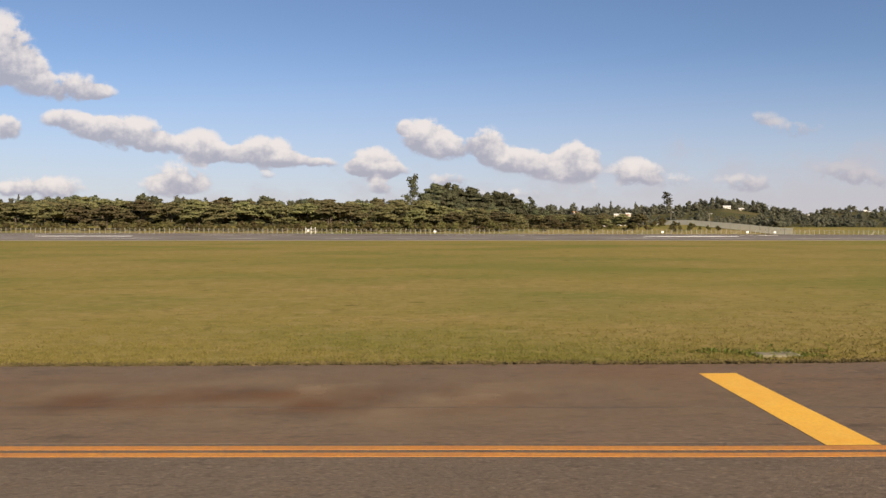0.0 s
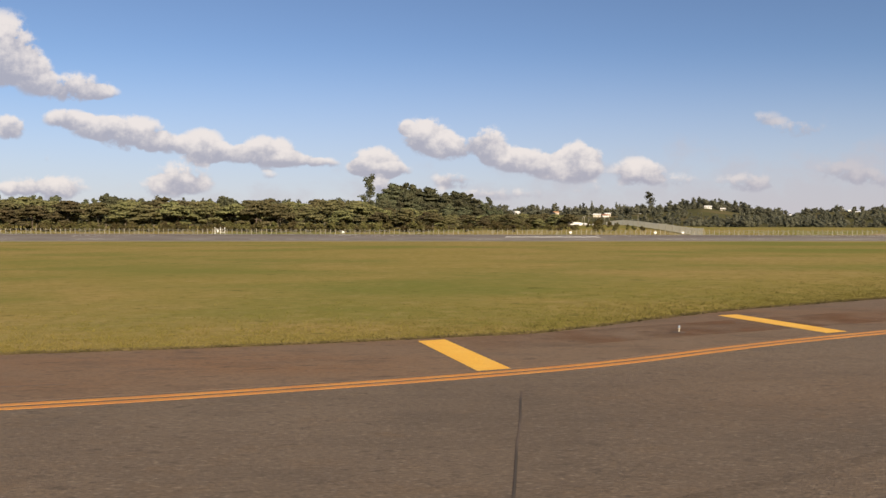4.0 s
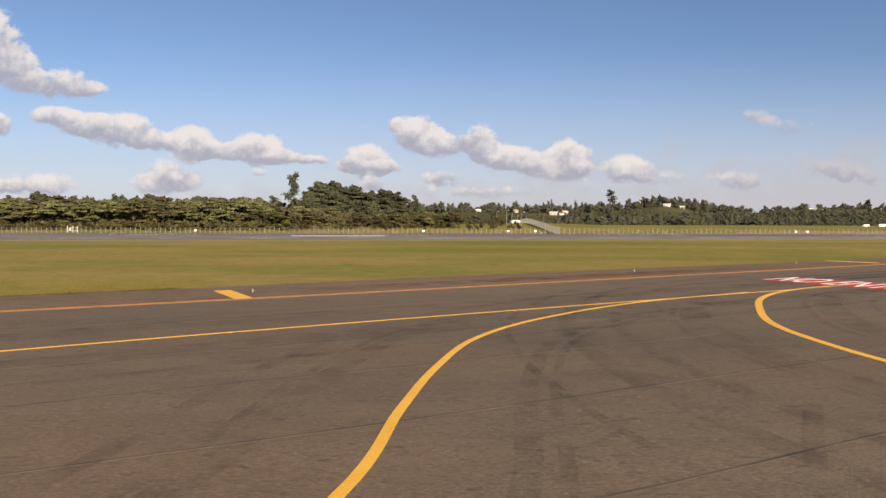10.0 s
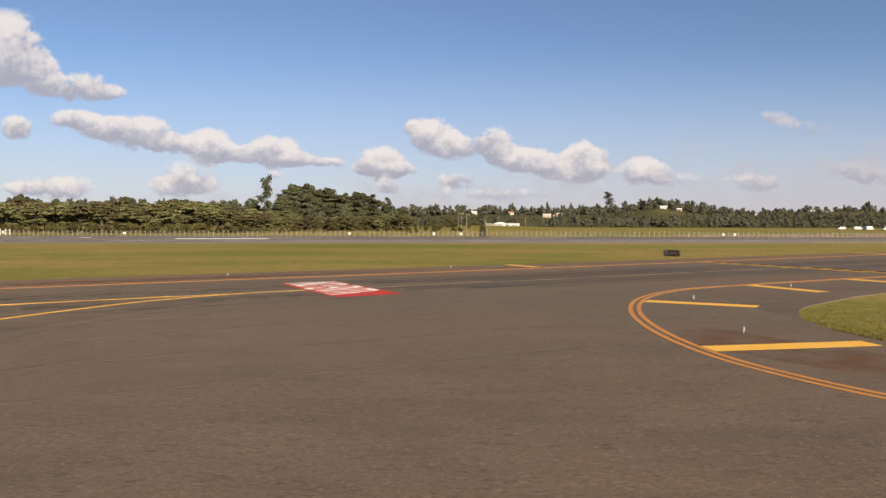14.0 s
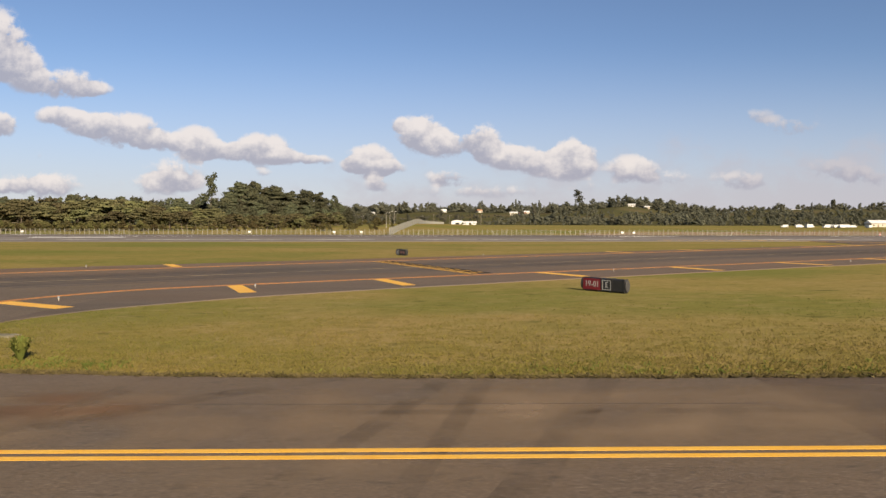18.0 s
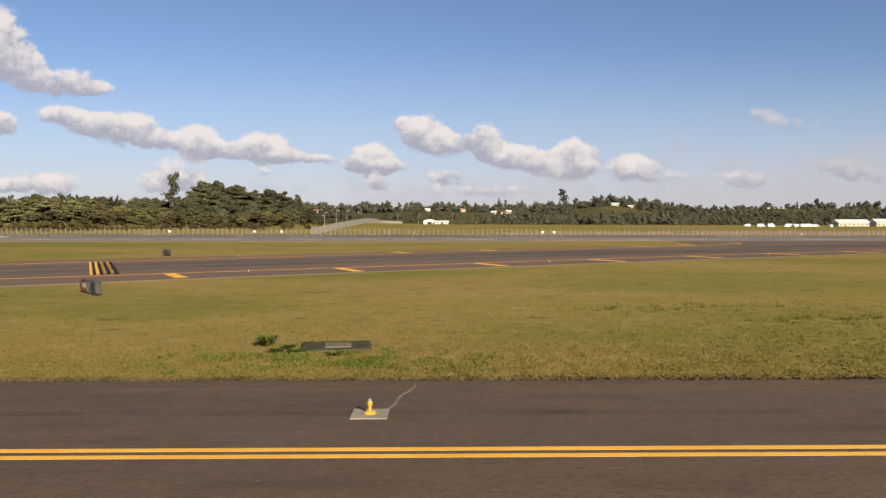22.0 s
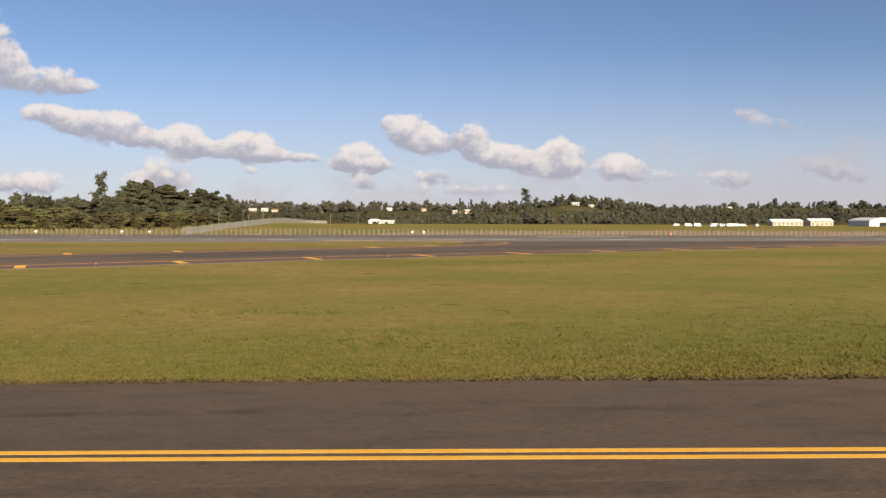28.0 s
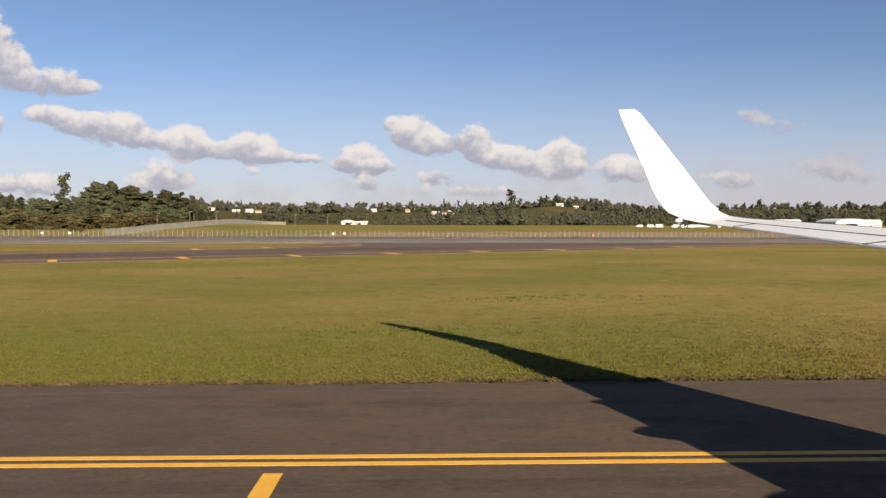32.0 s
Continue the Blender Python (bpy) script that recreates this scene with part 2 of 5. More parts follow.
EXITWAY = material("exit_taxiway_asphalt", (0.148, 0.112, 0.088), 0.9, spec=0.05,
                   vary=[((0.080, 0.069, 0.061), 0.05, 0.8), ((0.165, 0.108, 0.072), 0.11, 0.55), ((0.160, 0.130, 0.104), 0.6, 0.4)], fine=(0.062, 0.052, 0.045), fine_scale=30, bump=0.3, bump_scale=50, stretch=(0.3, 1, 1))
RUNWAY = material("runway_asphalt", (0.185, 0.162, 0.145), 0.8, spec=0.05, vary=[((0.110, 0.097, 0.090), 0.03, 0.8), ((0.235, 0.205, 0.175), 0.12, 0.5)], fine=(0.095, 0.083, 0.076), fine_scale=6, stretch=(0.12, 1, 1))
SHOULDER = material("reddish_shoulder_asphalt", (0.172, 0.119, 0.080), 0.9, spec=0.12,
                    vary=[((0.120, 0.086, 0.063), 0.08, 0.8), ((0.194, 0.104, 0.052), 0.16, 0.8, 0.45, 0.66), ((0.172, 0.127, 0.091), 0.5, 0.5), ((0.063, 0.051, 0.042), 1.3, 0.5, 0.52, 0.72), ((0.039, 0.031, 0.026), 4.0, 0.6, 0.61, 0.71), ((0.066, 0.050, 0.038), 12.0, 0.5, 0.54, 0.68), ((0.240, 0.175, 0.122), 16.0, 0.5, 0.56, 0.70)], fine=(0.075, 0.054, 0.040), fine_scale=26, bump=0.4, bump_scale=40, stretch=(0.35, 1, 1))
DARK_RUBBER = material("dark_rubber_streak", (0.052, 0.045, 0.040), 0.85, spec=0.1, vary=[((0.110, 0.088, 0.072), 0.12, 1.0, 0.45, 0.66)], stretch=(0.2, 0.2, 1))
FADED = material("worn_guide_paint", (0.262, 0.200, 0.123), 0.8, spec=0.15, vary=[((0.108, 0.085, 0.065), 0.5, 0.9)])


def patchy(m, amount, scale, low, high, fade=False):
    """Worn coating: shows only in blotches, the surface below comes through between them; fade: it thins out towards its own outline."""
    t = m.node_tree
    geo, n, r = t.nodes.new("ShaderNodeNewGeometry"), t.nodes.new("ShaderNodeTexNoise"), t.nodes.new("ShaderNodeMapRange")
    n.inputs["Scale"].default_value, n.inputs["Detail"].default_value = scale, 6
    t.links.new(geo.outputs["Position"], n.inputs["Vector"])
    r.inputs["From Min"].default_value, r.inputs["From Max"].default_value, r.inputs["To Max"].default_value = low, high, amount
    t.links.new(n.outputs[0], r.inputs["Value"])
    clear, mx = t.nodes.new("ShaderNodeBsdfTransparent"), t.nodes.new("ShaderNodeMixShader")
    share = r.outputs["Result"]
    if fade:
        own, far, thin, both = t.nodes.new("ShaderNodeTexCoord"), t.nodes.new("ShaderNodeVectorMath"), t.nodes.new("ShaderNodeMapRange"), t.nodes.new("ShaderNodeMath")
        flatten = t.nodes.new("ShaderNodeVectorMath")
        flatten.operation, flatten.inputs[1].default_value = "MULTIPLY", (1, 1, 0)
        t.links.new(own.outputs["Generated"], flatten.inputs[0])
        far.operation, far.inputs[1].default_value = "DISTANCE", (0.5, 0.5, 0)
        t.links.new(flatten.outputs[0], far.inputs[0])
        thin.interpolation_type = "SMOOTHSTEP"
        thin.inputs["From Min"].default_value, thin.inputs["From Max"].default_value, thin.inputs["To Min"].default_value, thin.inputs["To Max"].default_value = 0.12, 0.48, 1.0, 0.0
        t.links.new(far.outputs["Value"], thin.inputs["Value"])
        both.operation = "MULTIPLY"
        t.links.new(share, both.inputs[0])
        t.links.new(thin.outputs["Result"], both.inputs[1])
        share = both.outputs[0]
    t.links.new(share, mx.inputs[0])
    t.links.new(clear.outputs[0], mx.inputs[1])
    t.links.new(t.nodes["Principled BSDF"].outputs[0], mx.inputs[2])
    t.links.new(mx.outputs[0], t.nodes["Material Output"].inputs["Surface"])
    return m


SCUFF = patchy(material("rubber_scuff", (0.040, 0.033, 0.029), 0.9, spec=0.1), 0.21, 0.9, 0.36, 0.76)
DUST = patchy(material("pale_dust", (0.20, 0.155, 0.12), 0.95, spec=0.05), 0.30, 0.7, 0.40, 0.72)
STAIN = patchy(material("reddish_soil_stain", (0.190, 0.085, 0.040), 0.95, spec=0.05, vary=[((0.12, 0.07, 0.045), 0.8, 0.8)]), 0.5, 0.55, 0.36, 0.66, True)
TAN = patchy(material("tan_dust_film", (0.250, 0.180, 0.120), 0.95, spec=0.05), 0.7, 0.5, 0.30, 0.66, True)
WORN_WHITE = patchy(material("worn_white_paint", (0.70, 0.68, 0.64), 0.8), 0.75, 0.08, 0.38, 0.62)
RUBBER = material("rubber_streak", (0.068, 0.054, 0.046), 0.85, spec=0.16, vary=[((0.091, 0.068, 0.052), 0.35, 1.0, 0.4, 0.58)], stretch=(0.3, 1, 1))
YELLOW = material("yellow_marking_paint", (0.720, 0.385, 0.030), 0.7, vary=[((0.620, 0.285, 0.024), 0.6, 0.5), ((0.720, 0.450, 0.075), 2.0, 0.5)], fine=(0.500, 0.265, 0.030), fine_scale=16)
ORANGE = material("faded_yellow_paint", (0.508, 0.193, 0.019), 0.75, vary=[((0.339, 0.131, 0.031), 0.8, 0.6), ((0.462, 0.231, 0.039), 2.5, 0.5)], fine=(0.193, 0.092, 0.039), fine_scale=14)
WHITE_PAINT = material("white_marking_paint", (0.847, 0.828, 0.788), 0.7, vary=[((0.671, 0.641, 0.602), 1.2, 0.5)])
RED_PAINT = material("red_marking_paint", (0.462, 0.035, 0.022), 0.75, spec=0.15, vary=[((0.246, 0.046, 0.027), 0.8, 0.6)])
BLACK_PAINT = material("black_marking_paint", (0.012, 0.012, 0.011), 0.85, spec=0.06, vary=[((0.031, 0.028, 0.026), 1.0, 0.6)])
CONCRETE = material("concrete", (0.242, 0.220, 0.179), 0.9, vary=[((0.162, 0.145, 0.115), 1.2, 0.6)], fine=(0.173, 0.156, 0.127), fine_scale=25, bump=0.3, bump_scale=30)
DARK_CONCRETE = material("weathered_concrete", (0.131, 0.119, 0.104), 0.95, vary=[((0.069, 0.065, 0.058), 1.6, 0.7)], bump=0.4, bump_scale=20)
GALVANISED = material("galvanised_steel", (0.231, 0.223, 0.200), 0.6, 0.3, vary=[((0.231, 0.231, 0.223), 2.0, 0.5)])
FENCE_POST = material("pale_concrete_post", (0.262, 0.239, 0.193), 0.9, vary=[((0.185, 0.169, 0.139), 0.8, 0.6)])
SIGN_BLACK = material("black_sign_metal", (0.014, 0.013, 0.013), 0.45, vary=[((0.027, 0.025, 0.023), 3.0, 0.5)])
SIGN_RED = material("red_sign_panel", (0.154, 0.009, 0.014), 0.4, vary=[((0.115, 0.008, 0.011), 2.0, 0.5)])
SIGN_WHITE = material("white_sign_lettering", (0.332, 0.323, 0.305), 0.5)
LAMP_YELLOW = material("yellow_cast_lamp", (0.508, 0.293, 0.031), 0.5, vary=[((0.385, 0.200, 0.023), 8.0, 0.6)])
LAMP_GLASS = material("pale_lamp_glass", (0.212, 0.231, 0.254), 0.15, coat=0.6)
LAMP_BODY = material("pale_lamp_body", (0.385, 0.339, 0.262), 0.6, vary=[((0.231, 0.193, 0.139), 14.0, 0.7)])
BARK = material("bark", (0.089, 0.065, 0.046), 0.9, vary=[((0.154, 0.123, 0.092), 0.8, 0.6)], bump=0.5, bump_scale=6, per_object=0.2)
PALE_BARK = material("pale_bark", (0.208, 0.177, 0.139), 0.9, vary=[((0.115, 0.092, 0.069), 0.7, 0.6)], per_object=0.2)
UMBRELLA_LEAF = leafy("umbrella_tree_leaves", (0.138, 0.127, 0.060), (0.200, 0.168, 0.086), 0.36, 0.25)
PINE_LEAF = leafy("dark_conifer_leaves", (0.100, 0.104, 0.060), (0.135, 0.128, 0.074), 0.35, 0.3)
GUM_LEAF = leafy("gum_tree_leaves", (0.092, 0.098, 0.056), (0.126, 0.120, 0.070), 0.35, 0.4)
BUSH_LEAF = leafy("brush_leaves", (0.098, 0.086, 0.034), (0.135, 0.108, 0.052), 0.3, 0.3)
# far foliage: distance haze is painted into these paler, greyer leaf colours
FAR_HAZED_LEAF = leafy("far_wood_hazed_leaves", (0.096, 0.097, 0.070), (0.130, 0.120, 0.085), 0.2, 0.06)
_t = FAR_HAZED_LEAF.node_tree
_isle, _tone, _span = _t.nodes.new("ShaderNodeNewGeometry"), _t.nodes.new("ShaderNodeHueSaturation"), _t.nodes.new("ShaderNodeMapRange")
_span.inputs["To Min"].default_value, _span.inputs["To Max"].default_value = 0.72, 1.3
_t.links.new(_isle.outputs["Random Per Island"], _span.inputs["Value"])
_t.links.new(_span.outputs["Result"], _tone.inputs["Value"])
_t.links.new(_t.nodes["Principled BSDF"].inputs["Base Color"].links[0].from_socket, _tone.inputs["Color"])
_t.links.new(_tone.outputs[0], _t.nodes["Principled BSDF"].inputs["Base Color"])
PASTURE = material("rough_hill_pasture", (0.085, 0.078, 0.034), 0.95, spec=0.0, vary=[((0.066, 0.068, 0.036), 0.02, 0.8), ((0.140, 0.105, 0.065), 0.012, 0.6, 0.5, 0.66)], fine=(0.050, 0.050, 0.024), fine_scale=0.4)


# ---- the lie of the land ----
def hill(x, y):
    """Rising ground beyond the airfield: knolls and dips along the ridge."""
    a = min(max((y - 700) / 520, 0), 1)
    a = a * a * (3 - 2 * a)
    b = min(max((y - 1450) / 1500, 0), 1)
    roll = float(np.interp(x * 1300 / max(y, 700), [-900, -600, -100, 75, 200, 335, 420, 494, 560, 605, 700, 820, 1000, 1500], [0.6, 0.75, 0.55, 0.28, 0.52, 0.36, 0.62, 0.92, 0.62, 0.28, 0.6, 0.8, 0.7, 0.8]))
    roll += 0.16 * noise.noise(Vector((x * 0.012 + 3.1, y * 0.004, 0.4)))
    return a * (7 + 23 * roll) + b * b * 12 * (0.6 + 0.8 * roll)


def crown_z(y):
    """The runway lies on a low rise, the fence behind it in a dip."""
    return float(np.interp(y, [150, 158, 168, 176, 202, 212, 236, 275, 315], [0, 0.12, 0.42, 0.55, 0.55, 0.45, -0.75, -0.75, 0]))


def berm(x, y):
    """The grassy mound that the side fence climbs."""
    return 2.6 * math.exp(-((x - 131) / 60) ** 2 - ((y - 415) / 70) ** 2) + 0.8 * math.exp(-((x - 250) / 200) ** 2 - ((y - 340) / 60) ** 2)


def ground_z(x, y):
    cx, cy = min(max(x, -400), 600), min(max(y, -80), 235)
    return 0.005735 * cx - 0.0000359 * cx * cy + crown_z(y) + (hill(x, y) + berm(x, y) if y > 240 else 0)


def part(name, bm, mat, parent=None, label="", smooth_faces=False):
    """Links a bmesh as one mesh object under a thing or a part."""
    me = bpy.data.meshes.new(name)
    bm.to_mesh(me)
    bm.free()
    return part_mesh(name, me, mat, parent, label, smooth_faces)


def part_mesh(name, me, mat, parent=None, label="", smooth_faces=False):
    for m in mat if isinstance(mat, (list, tuple)) else [mat]:
        me.materials.append(m)
    if smooth_faces:
        me.polygons.foreach_set("use_smooth", [True] * len(me.polygons))
    ob = new(name, me)
    if parent:
        ob.parent = parent
    if label:
        ob["label"] = label
    return ob


def from_arrays(name, verts, faces):
    me = bpy.data.meshes.new(name)
    me.from_pydata(verts, [], faces)
    return me


def box(bm, lo, hi, bevel=0.0, m=None):
    """A box between two corners, its edges rounded."""
    made = bmesh.ops.create_cube(bm, size=1.0)["verts"]
    size = [b - a for a, b in zip(lo, hi)]
    mid = [(a + b) / 2 for a, b in zip(lo, hi)]
    bmesh.ops.transform(bm, matrix=Matrix.Translation(mid) @ Matrix.Diagonal((*size, 1)), verts=made)
    if bevel:
        edges = list({e for v in made for e in v.link_edges})
        made = list({v for f in bmesh.ops.bevel(bm, geom=edges, offset=bevel, segments=2, profile=0.5, affect="EDGES")["faces"] for v in f.verts} | {v for v in made if v.is_valid})
    if m is not None:
        bmesh.ops.transform(bm, matrix=m, verts=made)
    return made


def turned(bm, profile, sides=16, m=None):
    """A lathe-turned solid about z from (radius, height) pairs."""
    rings = []
    for r, z in profile:
        rings.append([bm.verts.new((r * math.cos(2 * math.pi * k / sides), r * math.sin(2 * math.pi * k / sides), z)) for k in range(sides)])
    for a, b in zip(rings, rings[1:]):
        for k in range(sides):
            bm.faces.new((a[k], a[(k + 1) % sides], b[(k + 1) % sides], b[k]))
    bm.faces.new(rings[0][::-1])
    bm.faces.new(rings[-1])
    if m is not None:
        bmesh.ops.transform(bm, matrix=m, verts=[v for ring in rings for v in ring])


def empty(name, m, label, category, group="", kind=""):
    ob = new(name)
    ob.empty_display_size = 0.2
    ob.matrix_world = m
    return tagged(ob, label, category, group, kind)


def rail(points, per=12):
    """A smooth line through a few points."""
    p = [np.array(q, float) for q in points]
    p = [2 * p[0] - p[1]] + p + [2 * p[-1] - p[-2]]
    out = []
    for a, b, c, d in zip(p, p[1:], p[2:], p[3:]):
        for k in range(per):
            t = k / per
            out.append(0.5 * (2 * b + (c - a) * t + (2 * a - 5 * b + 4 * c - d) * t * t + (3 * b - a - 3 * c + d) * t ** 3))
    out.append(p[-2])
    return out


def ribbon(name, line, width, mat, lift, parent, label="", shift=0.0):
    """A painted line of that width, laid on the ground with a real thickness."""
    line = [np.array(q, float) for q in line]
    verts, faces = [], []
    for i, q in enumerate(line):
        d = line[min(i + 1, len(line) - 1)] - line[max(i - 1, 0)]
        n = np.array((-d[1], d[0])) / max(np.hypot(*d), 1e-6)
        for s in (-0.5, 0.5):
            x, y = q + n * (shift + s * width)
            verts.append((x, y, ground_z(x, y) + lift))
        for s in (-0.5, 0.5):
            x, y = q + n * (shift + s * width)
            verts.append((x, y, ground_z(x, y) + lift - 0.006))
        if i:
            a, b = 4 * i - 4, 4 * i
            faces += [(a, b, b + 1, a + 1), (a + 2, b + 2, b, a), (a + 1, b + 1, b + 3, a + 3)]
    return part_mesh(name, from_arrays(name, verts, [f[::-1] for f in faces]), mat, parent, label)


def at_x(line, x):
    return float(np.interp(x, [q[0] for q in line], [q[1] for q in line]))


# ---- the great sheet of ground ----
def spread(cuts):
    out = []
    for a, b, step in cuts:
        out += list(np.arange(a, b, step))
    return out + [cuts[-1][1]]


gx = spread([(-4600, -1200, 400), (-1200, -400, 80), (-400, -60, 20), (-60, 300, 4), (300, 700, 20), (700, 1600, 80), (1600, 4600, 400)])
gy = spread([(-4600, -600, 400), (-600, -60, 60), (-60, 60, 3), (60, 148, 8), (148, 240, 4), (240, 520, 12), (520, 1600, 45), (1600, 3000, 140), (3000, 4700, 340)])
verts = [(x, y, ground_z(x, y) - (0.05 if -60 < y < 235 else 0.0) + (0.05 * noise.noise(Vector((x * 0.05, y * 0.08, 0))) if 235 < y < 600 else 0)) for y in gy for x in gx]
nx = len(gx)
faces = [(j * nx + i, j * nx + i + 1, (j + 1) * nx + i + 1, (j + 1) * nx + i) for j in range(len(gy) - 1) for i in range(nx - 1)]
ground = tagged(part_mesh("ground", from_arrays("ground", verts, faces), [GRASS, PASTURE]), "mown olive-green airfield grass with dry yellowish patches", "ground", kind="structure")

ground.data.polygons.foreach_set("material_index", [1 if gy[k // (nx - 1)] >= 690 else 0 for k in range(len(faces))])

# ---- pavements ----
MAIN_LINE = [(-140, 13.46), (-60, 12.62), (-20, 12.2), (0, 11.95), (6, 11.85)]
FAR_LINE = rail(MAIN_LINE[-2:] + [(11.5, 12.0), (16.5, 13.05), (21.6, 14.3), (28, 15.95), (36, 18.7), (43, 22.4), (51.5, 26.3), (62, 31.2), (79, 40.0), (97.4, 50.1), (114, 59.2), (135, 71.5), (167, 90.7), (190, 105), (205, 115.2),
                                  (214, 121.5), (221, 127.6), (225.6, 132.5), (227.6, 138.5), (226.5, 145), (222, 151), (213, 156), (190, 158)], 8)
NEAR_LINE = rail([(330, 9.0), (241, 9.5), (200, 10.25), (155, 10.5), (136, 10.6), (130.6, 10.8), (126.4, 11.05), (124.2, 11.7), (122.3, 13.2), (120.6, 16.2), (119.5, 20.0), (119.3, 25.4), (120.1, 31.2), (122, 36.6), (125.3, 41), (130.4, 44.3),
                  (138.5, 48.7), (162.5, 61.2), (186, 74.2), (205, 85), (223, 93.4), (247, 105.6), (290, 129), (330, 151)], 8)
CENTRE_LINE = rail([(5, -7.5), (25, -0.9), (38, 4.7), (49.6, 10.8), (59.2, 15.9), (73.1, 24.5), (94.7, 36.4), (118.7, 49.3), (160, 73), (210, 101), (270, 136), (310, 160)], 8)
CURVE_A = rail([(72, -6), (77, 2.5), (79.3, 9.5), (79.95, 14.2), (80.7, 18.6), (82.0, 23.3), (84.8, 28.0), (89.9, 33.3), (97, 37.9)], 8)
CURVE_B = rail([(112, -4), (103, 2.5), (97.6, 7.2), (95.0, 10.4), (93.6, 13.4), (92.8, 17.2), (92.5, 21.0), (92.8, 25.6), (94.1, 29.8), (96.6, 35.2), (100.2, 39.3), (106, 43)], 8)
far_straight = [q for q in FAR_LINE if q[1] < 128][:-2]
FAR_EDGE = [(x, at_x(far_straight, x) + float(np.interp(x, [0, 15, 36, 45, 80, 130, 215], [7.4, 7.4, 6.0, 7.6, 9.0, 6.4, 5.2]))) for x in np.arange(4, 214, 2.0)]
LOW_EDGE = [(-140, 20.7), (-20, 19.4), (0, 19.35), (4, 19.35)]
ISLAND = rail([(420, 14.6), (252, 15.2), (209, 15.65), (161, 16.1), (142, 16.5), (133, 17.2), (128.6, 17.8), (126.7, 19.7), (125.8, 22.4), (125.5, 25.2), (126.3, 29), (129.3, 33.4), (138, 40.2), (160, 52.8), (190, 69.2), (222, 86.3), (260, 105.8), (300, 127), (330, 143)], 8)
ISLAND_TIP = min(q[0] for q in ISLAND)
isl_low = [q for i, q in enumerate(ISLAND) if i <= min(range(len(ISLAND)), key=lambda k: ISLAND[k][0])][::-1]
isl_top = [q for i, q in enumerate(ISLAND) if i >= min(range(len(ISLAND)), key=lambda k: ISLAND[k][0])]


def band(name, xs, low, high, mat, lift, label, category, rows=10, parent=None, thick=0.25):
    """A slab of pavement between two edge lines, following the ground, with its side faces."""
    verts, faces = [], []
    for x in xs:
        a, b = low(x), high(x)
        for k in range(rows + 1):
            y = a + (b - a) * k / rows
            verts.append((x, y, ground_z(x, y) + lift))
    n = rows + 1
    for i in range(len(xs) - 1):
        for k in range(rows):
            faces.append((i * n + k, (i + 1) * n + k, (i + 1) * n + k + 1, i * n + k + 1))
    top = len(verts)
    for i, x in enumerate(xs):
        for k in (0, rows):
            v = verts[i * n + k]
            verts.append((v[0], v[1], v[2] - thick))
    for i in range(len(xs) - 1):
        faces.append((i * n, top + 2 * i, top + 2 * i + 2, (i + 1) * n))
        faces.append((i * n + rows, (i + 1) * n + rows, top + 2 * i + 3, top + 2 * i + 1))
    return tagged(part_mesh(name, from_arrays(name, verts, faces), mat, parent), label, category, kind="structure")


def wavy(x, seed):
    return 0.10 * noise.noise(Vector((x * 0.9, seed, 0))) + 0.12 * noise.noise(Vector((x * 0.17, seed, 5)))


def main_high(x):
    if x <= 4:
        return at_x(LOW_EDGE, x) + wavy(x, 1)
    if x <= ISLAND_TIP:
        return at_x(FAR_EDGE, x) + wavy(x, 1)
    return at_x(isl_low, x) + wavy(x, 2)


xs_left = sorted(list(np.arange(-140, 0, 4.0)) + list(np.arange(0, ISLAND_TIP, 1.0)) + [ISLAND_TIP])
tip_steps = [ISLAND_TIP + d for d in (0.0, 0.03, 0.1, 0.25, 0.45, 0.7, 1.0, 1.5, 2.0, 3.0)]
xs_right = tip_steps + list(np.arange(ISLAND_TIP + 4, 262, 1.0)) + list(np.arange(264, 420, 6.0))
taxiway = band("taxiway", xs_left, lambda x: -34, main_high, ASPHALT, 0.0, "brown-grey stained asphalt taxiway and junction", "taxiway", 14)
taxiway_by_island = band("taxiway_by_island", [x for x in xs_right if x < 152], lambda x: -34, lambda x: at_x(isl_low, x) + wavy(x, 2), ASPHALT, 0.0, "brown-grey asphalt taxiway beside the grass island", "taxiway", 8)
taxiway_ahead = band("taxiway_ahead", [x for x in xs_right if x > 150], lambda x: -34, lambda x: at_x(isl_low, x) + wavy(x, 2), NEW_ASPHALT, 0.004, "newer dark brown asphalt taxiway ahead", "taxiway", 8)


def exit_high(x):
    if x <= 212:
        return at_x(FAR_EDGE, x) + wavy(x, 1)
    return float(np.interp(x, [212, 215, 217.5, 219, 220], [at_x(FAR_EDGE, 212), 127.5, 131.5, 136, 152.2]))


xs_exit = tip_steps + list(np.arange(ISLAND_TIP + 4, 212, 1.0)) + [212, 215, 217.5, 219, 219.6, 220] + list(np.arange(222, 344, 2.0))
exit_way = band("exit_taxiway", xs_exit, lambda x: min(at_x(isl_top, x) + wavy(x, 3), 150.5), exit_high, EXITWAY, 0.001, "angled dark asphalt exit taxiway towards the runway", "taxiway", 8)
runway = band("runway", list(np.arange(-900, -200, 50.0)) + list(np.arange(-200, 420, 10.0)) + list(np.arange(420, 1000, 50.0)), lambda x: 152.0, lambda x: 212.0, RUNWAY, 0.012, "grey asphalt runway with darker rubber streaks", "runway", 24)
# thin black strip laid over the runway's far edge
verge = band("fence_track", list(np.arange(-900, -200, 50.0)) + list(np.arange(-200, 420, 10.0)) + list(np.arange(420, 1000, 50.0)), lambda x: 207.5, lambda x: 211.8 + 0.6 * wavy(x, 8), BLACK_PAINT, 0.02, "dark strip along the runway's far edge", "drain", 2)

